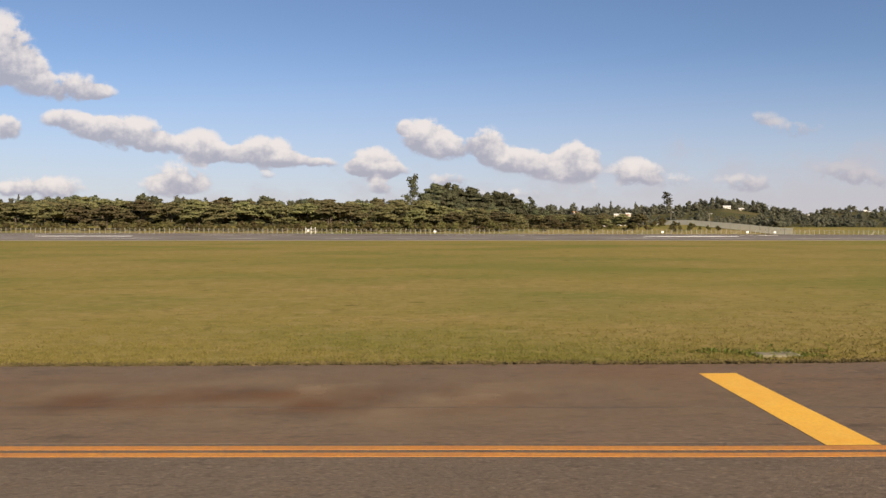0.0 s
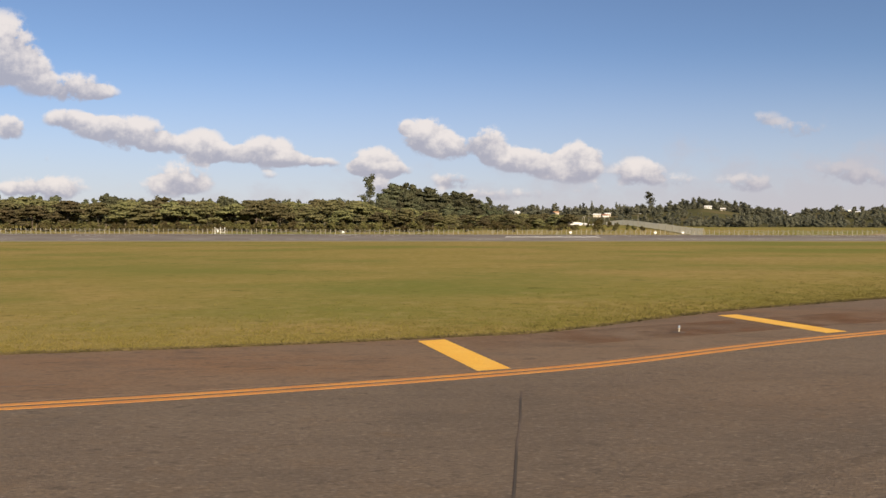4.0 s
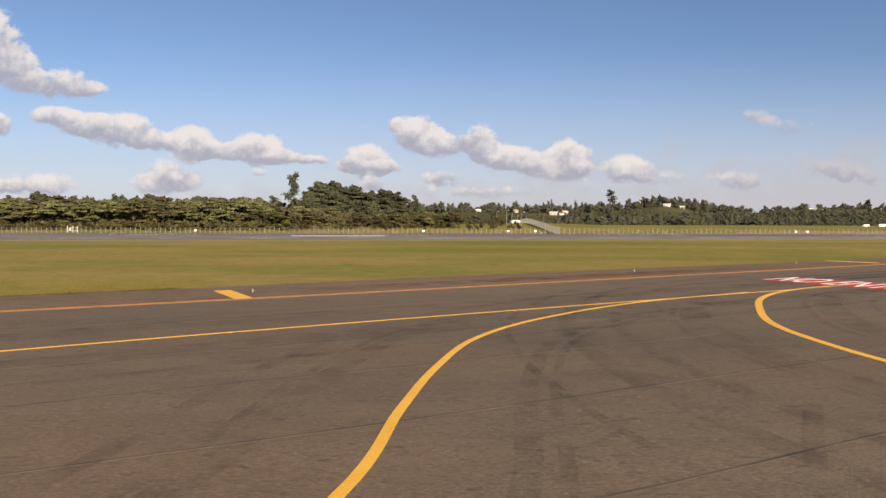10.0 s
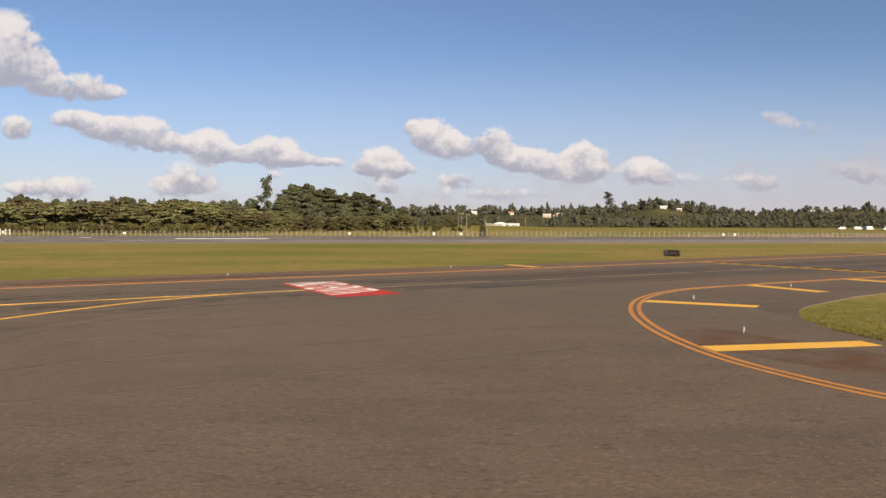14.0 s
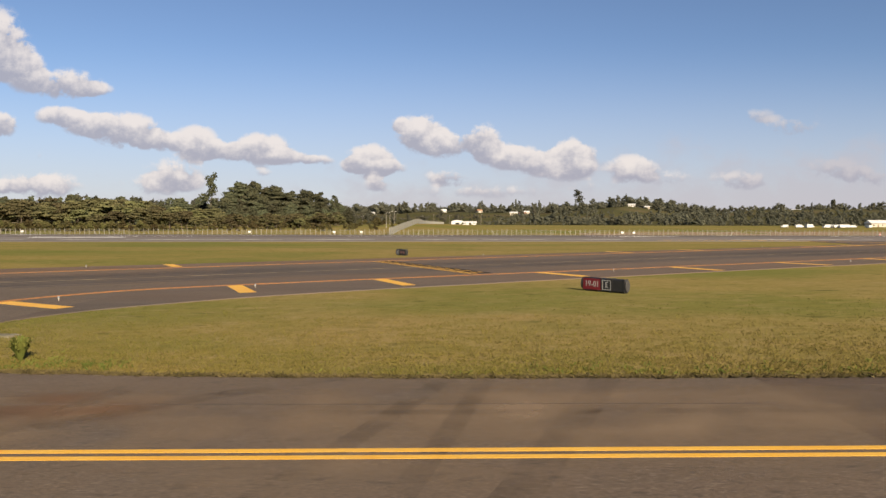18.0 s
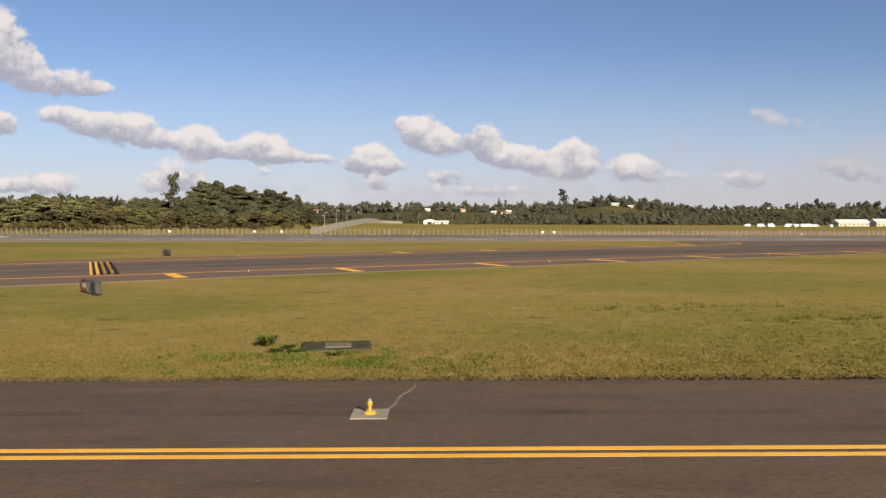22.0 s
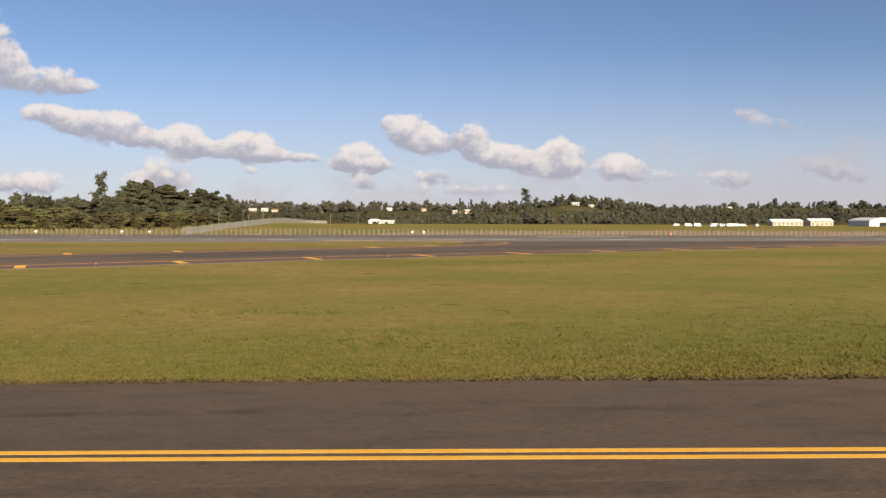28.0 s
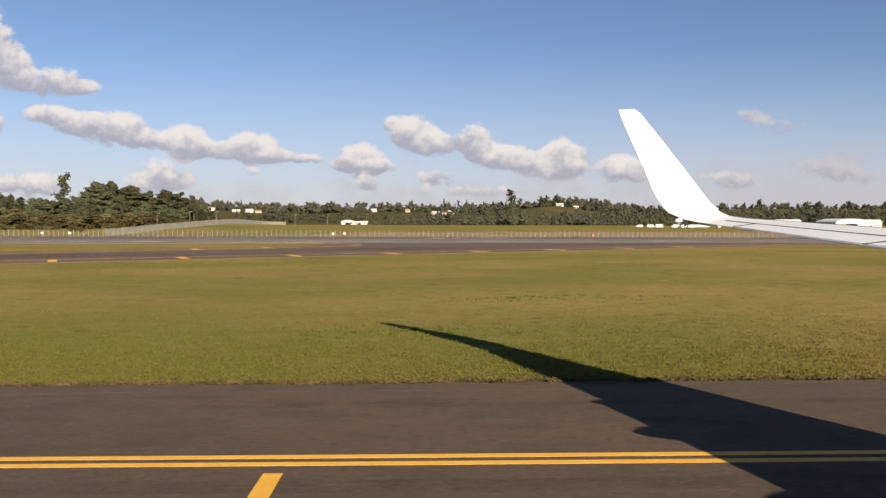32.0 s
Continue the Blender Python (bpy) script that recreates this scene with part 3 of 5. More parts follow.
shoulder = band("shoulder", [x for x in xs_left if x > -60] + list(np.arange(ISLAND_TIP + 1, 213, 2.0)), lambda x: at_x(MAIN_LINE, x) + 0.45 if x < 4 else at_x(far_straight, x) + 0.5, lambda x: (main_high(x) if x <= ISLAND_TIP else exit_high(x)) - 0.02, SHOULDER, 0.004, "reddish-brown paved shoulder beyond the edge line", "shoulder", 4, None, 0.2)

# rubber and tyre streaks of aircraft turning off
streaks = empty("tyre_marks", pose(0, 0, 0), "dark curved tyre marks worn into the asphalt", "tyre marks", kind="structure")
for k, (off, w) in enumerate(((4.4, 0.7), (3.1, 0.9), (1.9, 0.5), (0.7, 0.8), (-0.9, 0.7), (-2.2, 0.6), (-3.3, 1.0), (-4.8, 0.5), (5.9, 0.4))):
    ribbon("tyre_mark", [q for q in CENTRE_LINE if 104 + 3 * (k % 4) < q[0] < 300], w, DARK_RUBBER, 0.0055 + 0.0001 * k, streaks, shift=off)
for line, low, high, offs in ((CENTRE_LINE, 20, 108, (-3.5, -2.9, -2.2, 2.3, 2.9, 3.6, 5.2, -5.6)), (CURVE_A, 70, 96, (-3.1, -2.5, 2.4, 3.0, 4.4)), (CURVE_B, 90, 112, (-4.6, -3.2, -2.6, -1.9, 2.2, 2.8, 3.4, 5.6, 7.4, 9.5))):
    for k, off in enumerate(offs):
        ribbon("tyre_mark", [q for q in line if low < q[0] < high], 0.26 + 0.2 * (k % 3), SCUFF, 0.0060 + 0.0001 * k, streaks, shift=off)
for k, (y, x0, x1, w) in enumerate(((14.9, 130, 262, 0.5), (13.0, 140, 262, 0.35), (11.6, 150, 262, 0.4), (8.2, 130, 262, 0.5), (6.4, 150, 262, 0.6))):
    ribbon("tyre_mark", [(x, y + 0.2 * math.sin(x * 0.05 + k)) for x in np.arange(x0, x1, 3.0)], w, SCUFF if k % 2 else DUST, 0.0066 + 0.0001 * k, streaks)
for k, pts in enumerate((((66.2, 6.5), (67.9, 11.1), (67.4, 13.5), (67.6, 15.8), (68.6, 18.2)), ((63.0, 7.0), (64.4, 12.0), (65.6, 16.0), (68.8, 19.6)), ((132.4, 8.0), (134.5, 10.8), (136.0, 16.7)), ((135.4, 12.2), (137.6, 14.4), (140.4, 16.5)), ((139.9, 7.5), (141.4, 11.4), (143.0, 16.2)),
                        ((142.2, 8.0), (143.0, 11.5), (144.0, 16.2)), ((143.5, 7.5), (145.0, 11.3), (146.9, 16.2)), ((96.5, 9.0), (97.2, 12.5), (98.6, 15.8), (101.0, 18.6)), ((85.0, 6.0), (86.2, 10.0), (88.4, 14.5)))):
    ribbon("tyre_mark", rail(pts, 6), (0.30, 0.26, 0.55, 0.6, 0.5, 0.45, 0.7, 0.3, 0.35)[k], SCUFF, 0.0072 + 0.00005 * k, streaks)
ribbon("tyre_mark", [(150 - 1.5 * k + 0.12 * k * k, 15.3 - 0.55 * k) for k in range(9)], 1.1, DUST, 0.0075, streaks)
for y, w in ((178.5, 3.4), (186.5, 3.3)):
    ribbon("tyre_mark", [(x, y) for x in range(-300, 420, 20)], w, RUBBER, 0.019, streaks)
stains = empty("soil_stains", pose(0, 0, 0), "patchy reddish-brown soil stains and tan dust on the asphalt", "stain", kind="structure")
for k, (x0, x1, y0, y1, w) in enumerate(((131, 138, 13.9, 13.6, 3.4), (61.5, 67.5, 13.5, 15.2, 2.6), (91, 99, 9.5, 10.6, 2.4), (8, 24, 16.2, 17.6, 2.6), (-12, 4, 15.6, 15.4, 3.2), (26, 60, 19.2, 33.0, 2.6), (60, 118, 33.6, 64.0, 2.4), (119, 125, 26.0, 15.0, 3.4))):
    ribbon("stain", [(x0 + (x1 - x0) * f / 10, y0 + (y1 - y0) * f / 10) for f in range(11)], w, STAIN, 0.0050 + 0.00005 * k, stains)
for k, (x0, x1, y, w) in enumerate(((120, 160, 12.4, 10.0), (-16, 12, 15.8, 8.5), (138, 155, 13.2, 8.0))):
    ribbon("dust_film", [(x0 + (x1 - x0) * f / 10, y) for f in range(11)], w, TAN, 0.0042 + 0.0001 * k, stains)
seams = empty("paving_seams", pose(0, 0, 0), "thin tar-sealed paving seams and patches in the asphalt", "paving seam", kind="structure")
for c in (3.0, 8.0, 13.4, 18.7, 24.0, 31.9):                          # lanes of the paving machine, parallel to the exit
    lane = [(80 + (y - c) * 2, y + 0.10 * noise.noise(Vector((y * 0.35, c, 0)))) for y in np.arange(max(2.0, c - 20), 36, 0.8) if 40 < 80 + (y - c) * 2 < 117 and y < at_x(far_straight, 80 + (y - c) * 2) - 1]
    ribbon("seam", lane, 0.075, SEAM, 0.0062, seams)
    ribbon("seam", lane, 0.16, DUST, 0.0060, seams, shift=-0.16)
for y0, x0, x1, k in ((15.0, 11.8, 24, 0.16), (15.2, -20, 11, -0.02), (15.4, 152, 262, -0.011), (14.1, 130, 150, -0.02)):
    ribbon("seam", [(x, y0 + (x - x0) * k + 0.12 * noise.noise(Vector((x * 0.3, y0, 0)))) for x in np.arange(x0, x1, 1.5)], 0.05, SEAM, 0.0062, seams)
for x0, y0, y1 in ((33, 4, 17), (189, 4, 15.4)):
    ribbon("seam", [(x0 + 0.10 * noise.noise(Vector((y * 0.4, x0, 0))) + 0.12 * (y - y0), y) for y in np.arange(y0, y1, 1.0)], 0.045, SEAM, 0.0064, seams)

# ---- painted markings ----
edge_marks = empty("edge_marking", pose(0, 0, 0), "double yellow-orange taxiway edge lines with wide shoulder bars", "marking", kind="structure")
for s in (-0.18, 0.18):
    ribbon("edge_line", MAIN_LINE[:-1], 0.2, ORANGE, 0.008, edge_marks, shift=s)
    ribbon("edge_line", [q for q in FAR_LINE if q[1] < 116], 0.2, ORANGE, 0.0085, edge_marks, shift=s)
    ribbon("edge_line", [q for q in FAR_LINE if q[1] > 114], 0.24, YELLOW, 0.022, edge_marks, shift=s)
    near_bright = [q for q in NEAR_LINE if q[1] < 11.2]
    near_rest = [q for q in NEAR_LINE if q[1] >= 10.9 or q[0] < 126]
    ribbon("edge_line", NEAR_LINE[:len(near_bright)], 0.18, YELLOW, 0.008, edge_marks, shift=s)
    ribbon("edge_line", NEAR_LINE[len(near_bright) - 1:], 0.2, ORANGE, 0.0085, edge_marks, shift=s)
guide = empty("guide_line", pose(0, 0, 0), "single yellow taxi guide lines curving through the junction", "marking", kind="structure")
ribbon("guide_line_straight", [q for q in CENTRE_LINE if q[0] < 104], 0.19, YELLOW, 0.009, guide)
ribbon("guide_line_worn", [q for q in CENTRE_LINE if q[0] > 100], 0.2, FADED, 0.0092, guide)
ribbon("guide_line_curve", CURVE_A, 0.22, YELLOW, 0.0092, guide)
ribbon("guide_line_curve", CURVE_B, 0.30, YELLOW, 0.0094, guide)
ribbon("guide_line_short", [(238.75, 2.0), (238.75, 8.9)], 0.30, YELLOW, 0.009, guide)

BARS = [((6.85, 12.15), (6.75, 18.0)), ((20.4, 14.4), (19.45, 19.6)), ((34.0, 18.4), (32.3, 23.2)), ((46.0, 24.5), (44.1, 29.3)), ((58.9, 30.2), (56.6, 35.0)), ((71.2, 36.0), (68.8, 40.5)),
        ((119.7, 64.0), (117.3, 68.2)), ((167.3, 91.8), (165.0, 96.0)), ((179.0, 99.0), (176.8, 102.6)), ((204.5, 115.3), (202.0, 119.2)), ((214.5, 122.4), (211.9, 126.2)),
        ((126.6, 11.5), (126.95, 16.8)), ((119.7, 20.8), (125.1, 21.7)), ((121.5, 34.7), (125.9, 32.1)), ((130.3, 43.9), (132.4, 39.1)), ((138.8, 48.6), (141.1, 43.4)), ((150.5, 54.8), (153.2, 50.2))]
for k in range(11):
    x = 162.5 + k * 12.05
    BARS.append(((x, at_x([q for q in NEAR_LINE if q[1] > 47], x) - 0.15), (x + 2.5, at_x([q for q in NEAR_LINE if q[1] > 47], x) - 5.0)))
for a, b in BARS:
    ribbon("shoulder_bar", [np.array(a) + (np.array(b) - np.array(a)) * k / 4 for k in range(5)], 0.92, YELLOW, 0.0105, edge_marks)

hold = empty("runway_hold_marking", pose(0, 0, 0), "yellow and black ladder hold line across the exit taxiway", "marking", kind="structure")
H0, H1 = np.array((136.1, 72.2)), np.array((145.1, 53.4))
ribbon("black_ground", [H0 + (H1 - H0) * k / 8 for k in range(9)], 2.1, BLACK_PAINT, 0.007, hold, shift=1.05)
for s in (0.15, 0.62):
    ribbon("solid_line", [H0 + (H1 - H0) * k / 8 for k in range(9)], 0.22, YELLOW, 0.0105, hold, shift=s)
for j, s in enumerate((1.12, 1.66)):
    for k in range(11):
        ribbon("dash", [H0 + (H1 - H0) * ((k + 0.04 + f) / 11) for f in (0.0, 0.46)], 0.24, YELLOW, 0.0105, hold, shift=s)

board = empty("painted_no_entry_block", pose(0, 0, 0), "red painted block with tall white NO ENTRY letters", "marking", kind="structure")
R0, R1, RW = np.array((102.75, 46.75)), np.array((107.7, 38.0)), 3.8
ribbon("red_ground", [R0 + (R1 - R0) * k / 4 for k in range(5)], RW, RED_PAINT, 0.0112, board)


def lettering(text, size, mat, m, name="lettering", parent=None, deep=0.004, bold=0.0):
    """Raised letters from the built-in font, turned into a mesh."""
    c = bpy.data.curves.new(name, "FONT")
    c.body, c.size, c.extrude, c.align_x, c.align_y = text, size, deep, "CENTER", "CENTER"
    c.resolution_u, c.offset = 3, bold
    tmp = new(name, c)
    bpy.context.view_layer.update()
    me = bpy.data.meshes.new_from_object(tmp.evaluated_get(bpy.context.evaluated_depsgraph_get()))
    bpy.data.objects.remove(tmp)
    me.transform(m)
    return part_mesh(name, me, mat, parent)


d = (R1 - R0) / np.linalg.norm(R1 - R0)
mid = (R0 + R1) / 2
zc = ground_z(*mid)
turn = math.degrees(math.atan2(d[1], d[0]))
slope = Matrix.Translation((mid[0], mid[1], zc + 0.026)) @ Euler((0, 0, radians(turn)), "XYZ").to_matrix().to_4x4()
num = lettering("NO ENTRY", 1.0, WHITE_PAINT, Matrix.Identity(4), "white_lettering", board, 0.002)
lo = [min(v.co[k] for v in num.data.vertices) for k in (0, 1)]
hi = [max(v.co[k] for v in num.data.vertices) for k in (0, 1)]
num.data.transform(Matrix.Diagonal((0.965 * float(np.linalg.norm(R1 - R0)) / (hi[0] - lo[0]), 0.93 * RW / (hi[1] - lo[1]), 1, 1)) @ Matrix.Translation((-(lo[0] + hi[0]) / 2, -(lo[1] + hi[1]) / 2, 0)))
num.matrix_world = slope

tdz = empty("runway_marking", pose(0, 0, 0), "white painted touchdown bars and centre dashes on the runway", "marking", kind="structure")
for x in (-95, 46.9):
    ribbon("touchdown_bar", [(x + k * 5.5, 172.4) for k in range(5)], 2.8, WHITE_PAINT, 0.028, tdz)
for y in (161.5, 202.5):
    ribbon("side_stripe", [(x, y) for x in range(-300, 430, 10)], 0.9, WORN_WHITE, 0.027, tdz)
for x in range(-300, 420, 60):
    ribbon("centre_dash", [(x + k * 7.5, 182.0) for k in range(4)], 0.45, WHITE_PAINT, 0.028, tdz)


# ---- fences ----
def fence_post(tall):
    bm = bmesh.new()
    box(bm, (-0.075, -0.075, -0.3), (0.075, 0.075, tall), 0.015)
    box(bm, (-0.06, -0.34, tall - 0.06), (0.06, 0.06, tall + 0.05), 0.012, Matrix.Translation((0, 0, 0)))
    me = bpy.data.meshes.new("post")
    bm.to_mesh(me)
    bm.free()
    me.materials.append(FENCE_POST)
    return me


FENCE_Y, FENCE_TALL = 262.0, 2.15
fence = empty("perimeter_fence", pose(0, 0, 0), "pale concrete posts with wire netting along the runway", "fence")
post_mesh = fence_post(FENCE_TALL)
for k in range(300):
    x = -120 + 1.75 * k
    p = new("post", post_mesh)
    p.parent = fence
    p.location = (x, FENCE_Y + 0.15 * math.sin(x * 0.05), ground_z(x, FENCE_Y))
    p.rotation_euler = (radians(random.uniform(-1.5, 1.5)), radians(random.uniform(-2, 2)), 0)
bm = bmesh.new()
for x in list(np.arange(-500, -121, 1.75)) + list(np.arange(-120 + 1.75 * 300, 800, 1.75)):
    box(bm, (x - 0.075, FENCE_Y - 0.075, ground_z(x, FENCE_Y) - 0.2), (x + 0.075, FENCE_Y + 0.075, ground_z(x, FENCE_Y) + FENCE_TALL))
far_posts = part("far_posts", bm, FENCE_POST, fence)
far_posts["kind"] = "stuff"
for xa, lean in [(-96, 1), (-60, -1), (-22, 1), (21, -1), (66, 1), (104, -1), (118, 1), (152, 1), (163, -1), (196, 1), (228, -1), (247, 1), (282, 1), (318, -1)]:
    bm = bmesh.new()
    box(bm, (-0.06, -0.06, -0.1), (0.06, 0.06, 2.1), 0.01, Matrix.Translation((xa, FENCE_Y - 0.1, ground_z(xa, FENCE_Y))) @ Euler((0, radians(38 * lean), 0)).to_matrix().to_4x4())
    part("brace", bm, FENCE_POST, fence)


def wires(name, line, heights, thick, upright, parent, tall):
    """Strands along the fence and the uprights of its netting."""
    bm = bmesh.new()
    for a, b in zip(line, line[1:]):
        za, zb = ground_z(*a), ground_z(*b)
        n = Vector((-(b[1] - a[1]), b[0] - a[0], 0)).normalized() * thick
        for hgt in heights:
            pa, pb = Vector((a[0], a[1], za + hgt)), Vector((b[0], b[1], zb + hgt))
            up = Vector((0, 0, thick))
            q = [bm.verts.new(v) for v in (pa - n - up, pb - n - up, pb + n, pa + n, pa - n + up, pb - n + up)]
            bm.faces.new((q[0], q[1], q[2], q[3]))
            bm.faces.new((q[3], q[2], q[5], q[4]))
        steps = max(1, int(math.dist(a, b) / upright))
        for k in range(steps):
            f = k / steps
            p = Vector((a[0] + (b[0] - a[0]) * f, a[1] + (b[1] - a[1]) * f, za + (zb - za) * f))
            d = Vector((b[0] - a[0], b[1] - a[1], 0)).normalized() * thick
            q = [bm.verts.new(v) for v in (p - d, p + d, p + d + Vector((0, 0, tall)), p - d + Vector((0, 0, tall)))]
            bm.faces.new(q)
    ob = part(name, bm, GALVANISED, parent)
    ob["kind"] = "stuff"
    return ob


wires("wire_netting", [(x, FENCE_Y - 0.1) for x in np.arange(-160, 430, 7.0)], [0.1, 0.4, 0.7, 1.0, 1.3, 1.6, 1.85, 2.0], 0.009, 0.35, fence, 1.85)

NETTING = material("pale_shade_netting", (0.528, 0.504, 0.432), 0.85, vary=[((0.400, 0.384, 0.336), 0.35, 0.6)], fine=(0.320, 0.320, 0.280), fine_scale=3, stretch=(1, 1, 0.4))
side_fence = empty("side_fence", pose(0, 0, 0), "pale netted fence climbing over a grassy mound", "fence")
side_line = rail([(125.0, 263.5), (125.8, 285), (127.0, 315), (128.8, 355), (130.6, 395), (132.0, 432), (135, 468), (146, 486)], 6)
side_post = fence_post(2.9)
for k, q in enumerate(side_line):
    if k % 2 == 0:
        p = new("post", side_post)
        p.parent = side_fence
        p.location = (q[0], q[1], ground_z(*q))
bm = bmesh.new()
for a, b in zip(side_line, side_line[1:]):
    za, zb = ground_z(*a), ground_z(*b)
    lo = [bm.verts.new((a[0], a[1], za + 0.05)), bm.verts.new((b[0], b[1], zb + 0.05))]
    hi = [bm.verts.new((b[0], b[1], zb + 2.7)), bm.verts.new((a[0], a[1], za + 2.7))]
    bm.faces.new(lo + hi)
_t = NETTING.node_tree
_mix, _clear, _glow = _t.nodes.new("ShaderNodeMixShader"), _t.nodes.new("ShaderNodeBsdfTransparent"), _t.nodes.new("ShaderNodeBsdfTranslucent")
_inner = _t.nodes.new("ShaderNodeMixShader")
_glow.inputs["Color"].default_value = (0.46, 0.45, 0.39, 1)
_inner.inputs[0].default_value, _mix.inputs[0].default_value = 0.5, 0.22
_t.links.new(_t.nodes["Principled BSDF"].outputs[0], _inner.inputs[1])
_t.links.new(_glow.outputs[0], _inner.inputs[2])
_t.links.new(_inner.outputs[0], _mix.inputs[1])
_t.links.new(_clear.outputs[0], _mix.inputs[2])
_t.links.new(_mix.outputs[0], _t.nodes["Material Output"].inputs["Surface"])
net = part("netting", bm, NETTING, side_fence)

bm = bmesh.new()
soil_pts = []
for i in range(41):
    x = 196 + i * 9.0
    for k in range(5):
        y = 265 + k * (5 + 22 * math.sin(min(i, 40) / 40 * math.pi) ** 0.6 / 4 * (1 + 0.4 * noise.noise(Vector((x * 0.05, k, 0)))))
        soil_pts.append(bm.verts.new((x, y, ground_z(x, y) + 0.012 + 0.0002 * k)))
for i in range(40):
    for k in range(4):
        bm.faces.new((soil_pts[i * 5 + k], soil_pts[i * 5 + 5 + k], soil_pts[i * 5 + 6 + k], soil_pts[i * 5 + 1 + k]))
SOIL = material("reddish_soil", (0.216, 0.124, 0.060), 0.95, vary=[((0.136, 0.108, 0.040), 0.09, 0.8), ((0.256, 0.160, 0.080), 0.4, 0.5)])
tagged(part("bare_soil", bm, SOIL), "reddish bare soil and thin grass along the fence", "ground", kind="structure")

# ---- small fixtures by the runway ----
WHITE_METAL = material("white_painted_metal", (0.624, 0.616, 0.592), 0.5, vary=[((0.480, 0.464, 0.432), 2.0, 0.5)])


def distance_board(x, y, wide, tall):
    up = 0.95
    root = empty("marker_board", pose(x, y, ground_z(x, y)), "small white marker cabinet on two legs beside the fence", "marker", "markers along the runway")
    bm = bmesh.new()
    box(bm, (-wide / 2, -0.2, up), (wide / 2, 0.2, up + tall), 0.04)
    part("cabinet", bm, WHITE_METAL, root)
    bm = bmesh.new()
    box(bm, (-0.25, -0.1, -0.1), (-0.13, 0.1, up + 0.01), 0.01)
    box(bm, (0.13, -0.1, -0.1), (0.25, 0.1, up + 0.01), 0.01)
    part("leg", bm, GALVANISED, root)
    bm = bmesh.new()
    box(bm, (-wide / 2 - 0.05, -0.26, up + tall), (wide / 2 + 0.05, 0.26, up + 0.07 + tall), 0.02)
    part("lid", bm, WHITE_METAL, root)


for x, y in ((76.5, 257), (106.1, 257), (115.6, 257), (207.1, 257), (211.1, 257), (-2.8, 257)):
    distance_board(x, y, 0.85, 0.6)

frame_root = empty("white_frame", pose(-46.6, 259.5, ground_z(-46.6, 259.5)), "white steel frame with cross rails by the fence", "frame")
for name, lo, hi in (("upright", (-1.8, -0.1, 0), (-1.66, 0.1, 2.75)), ("upright", (1.66, -0.1, 0), (1.8, 0.1, 2.75)), ("upright", (0.1, -0.1, 0), (0.24, 0.1, 2.75)), ("rail", (-1.8, -0.07, 2.0), (1.8, 0.07, 2.1)), ("rail", (-1.7, -0.07, 1.0), (1.7, 0.07, 1.1)), ("base", (-1.75, -0.3, -0.1), (1.75, 0.3, 0.12)), ("panel", (-1.1, -0.06, 1.2), (-0.5, 0.06, 1.8))):
    bm = bmesh.new()
    box(bm, lo, hi, 0.02)
    part(name, bm, WHITE_METAL, frame_root)
CONE_RED = material("orange_plastic", (0.520, 0.080, 0.032), 0.5)
cone = empty("traffic_cone", pose(299, 259, ground_z(299, 259)), "orange and white marker cone beside the runway", "cone")
bm = bmesh.new()
turned(bm, [(0.30, 0.05), (0.26, 0.4), (0.12, 1.2), (0.06, 1.5)], 12)
part("cone_body", bm, CONE_RED, cone)
bm = bmesh.new()
turned(bm, [(0.225, 0.62), (0.16, 0.98), (0.15, 0.98)], 12)
part("white_band", bm, WHITE_METAL, cone)
bm = bmesh.new()
box(bm, (-0.4, -0.4, 0), (0.4, 0.4, 0.06), 0.02)
part("foot", bm, CONE_RED, cone)


# ---- signs in the grass ----
DULL_TEXT = material("dull_sign_lettering", (0.17, 0.085, 0.07), 0.6, vary=[((0.03, 0.02, 0.018), 7.0, 1.0, 0.45, 0.6)])
CAP_GREY = material("scuffed_dark_grey_metal", (0.035, 0.033, 0.032), 0.6, vary=[((0.036, 0.034, 0.032), 3.0, 0.6)])


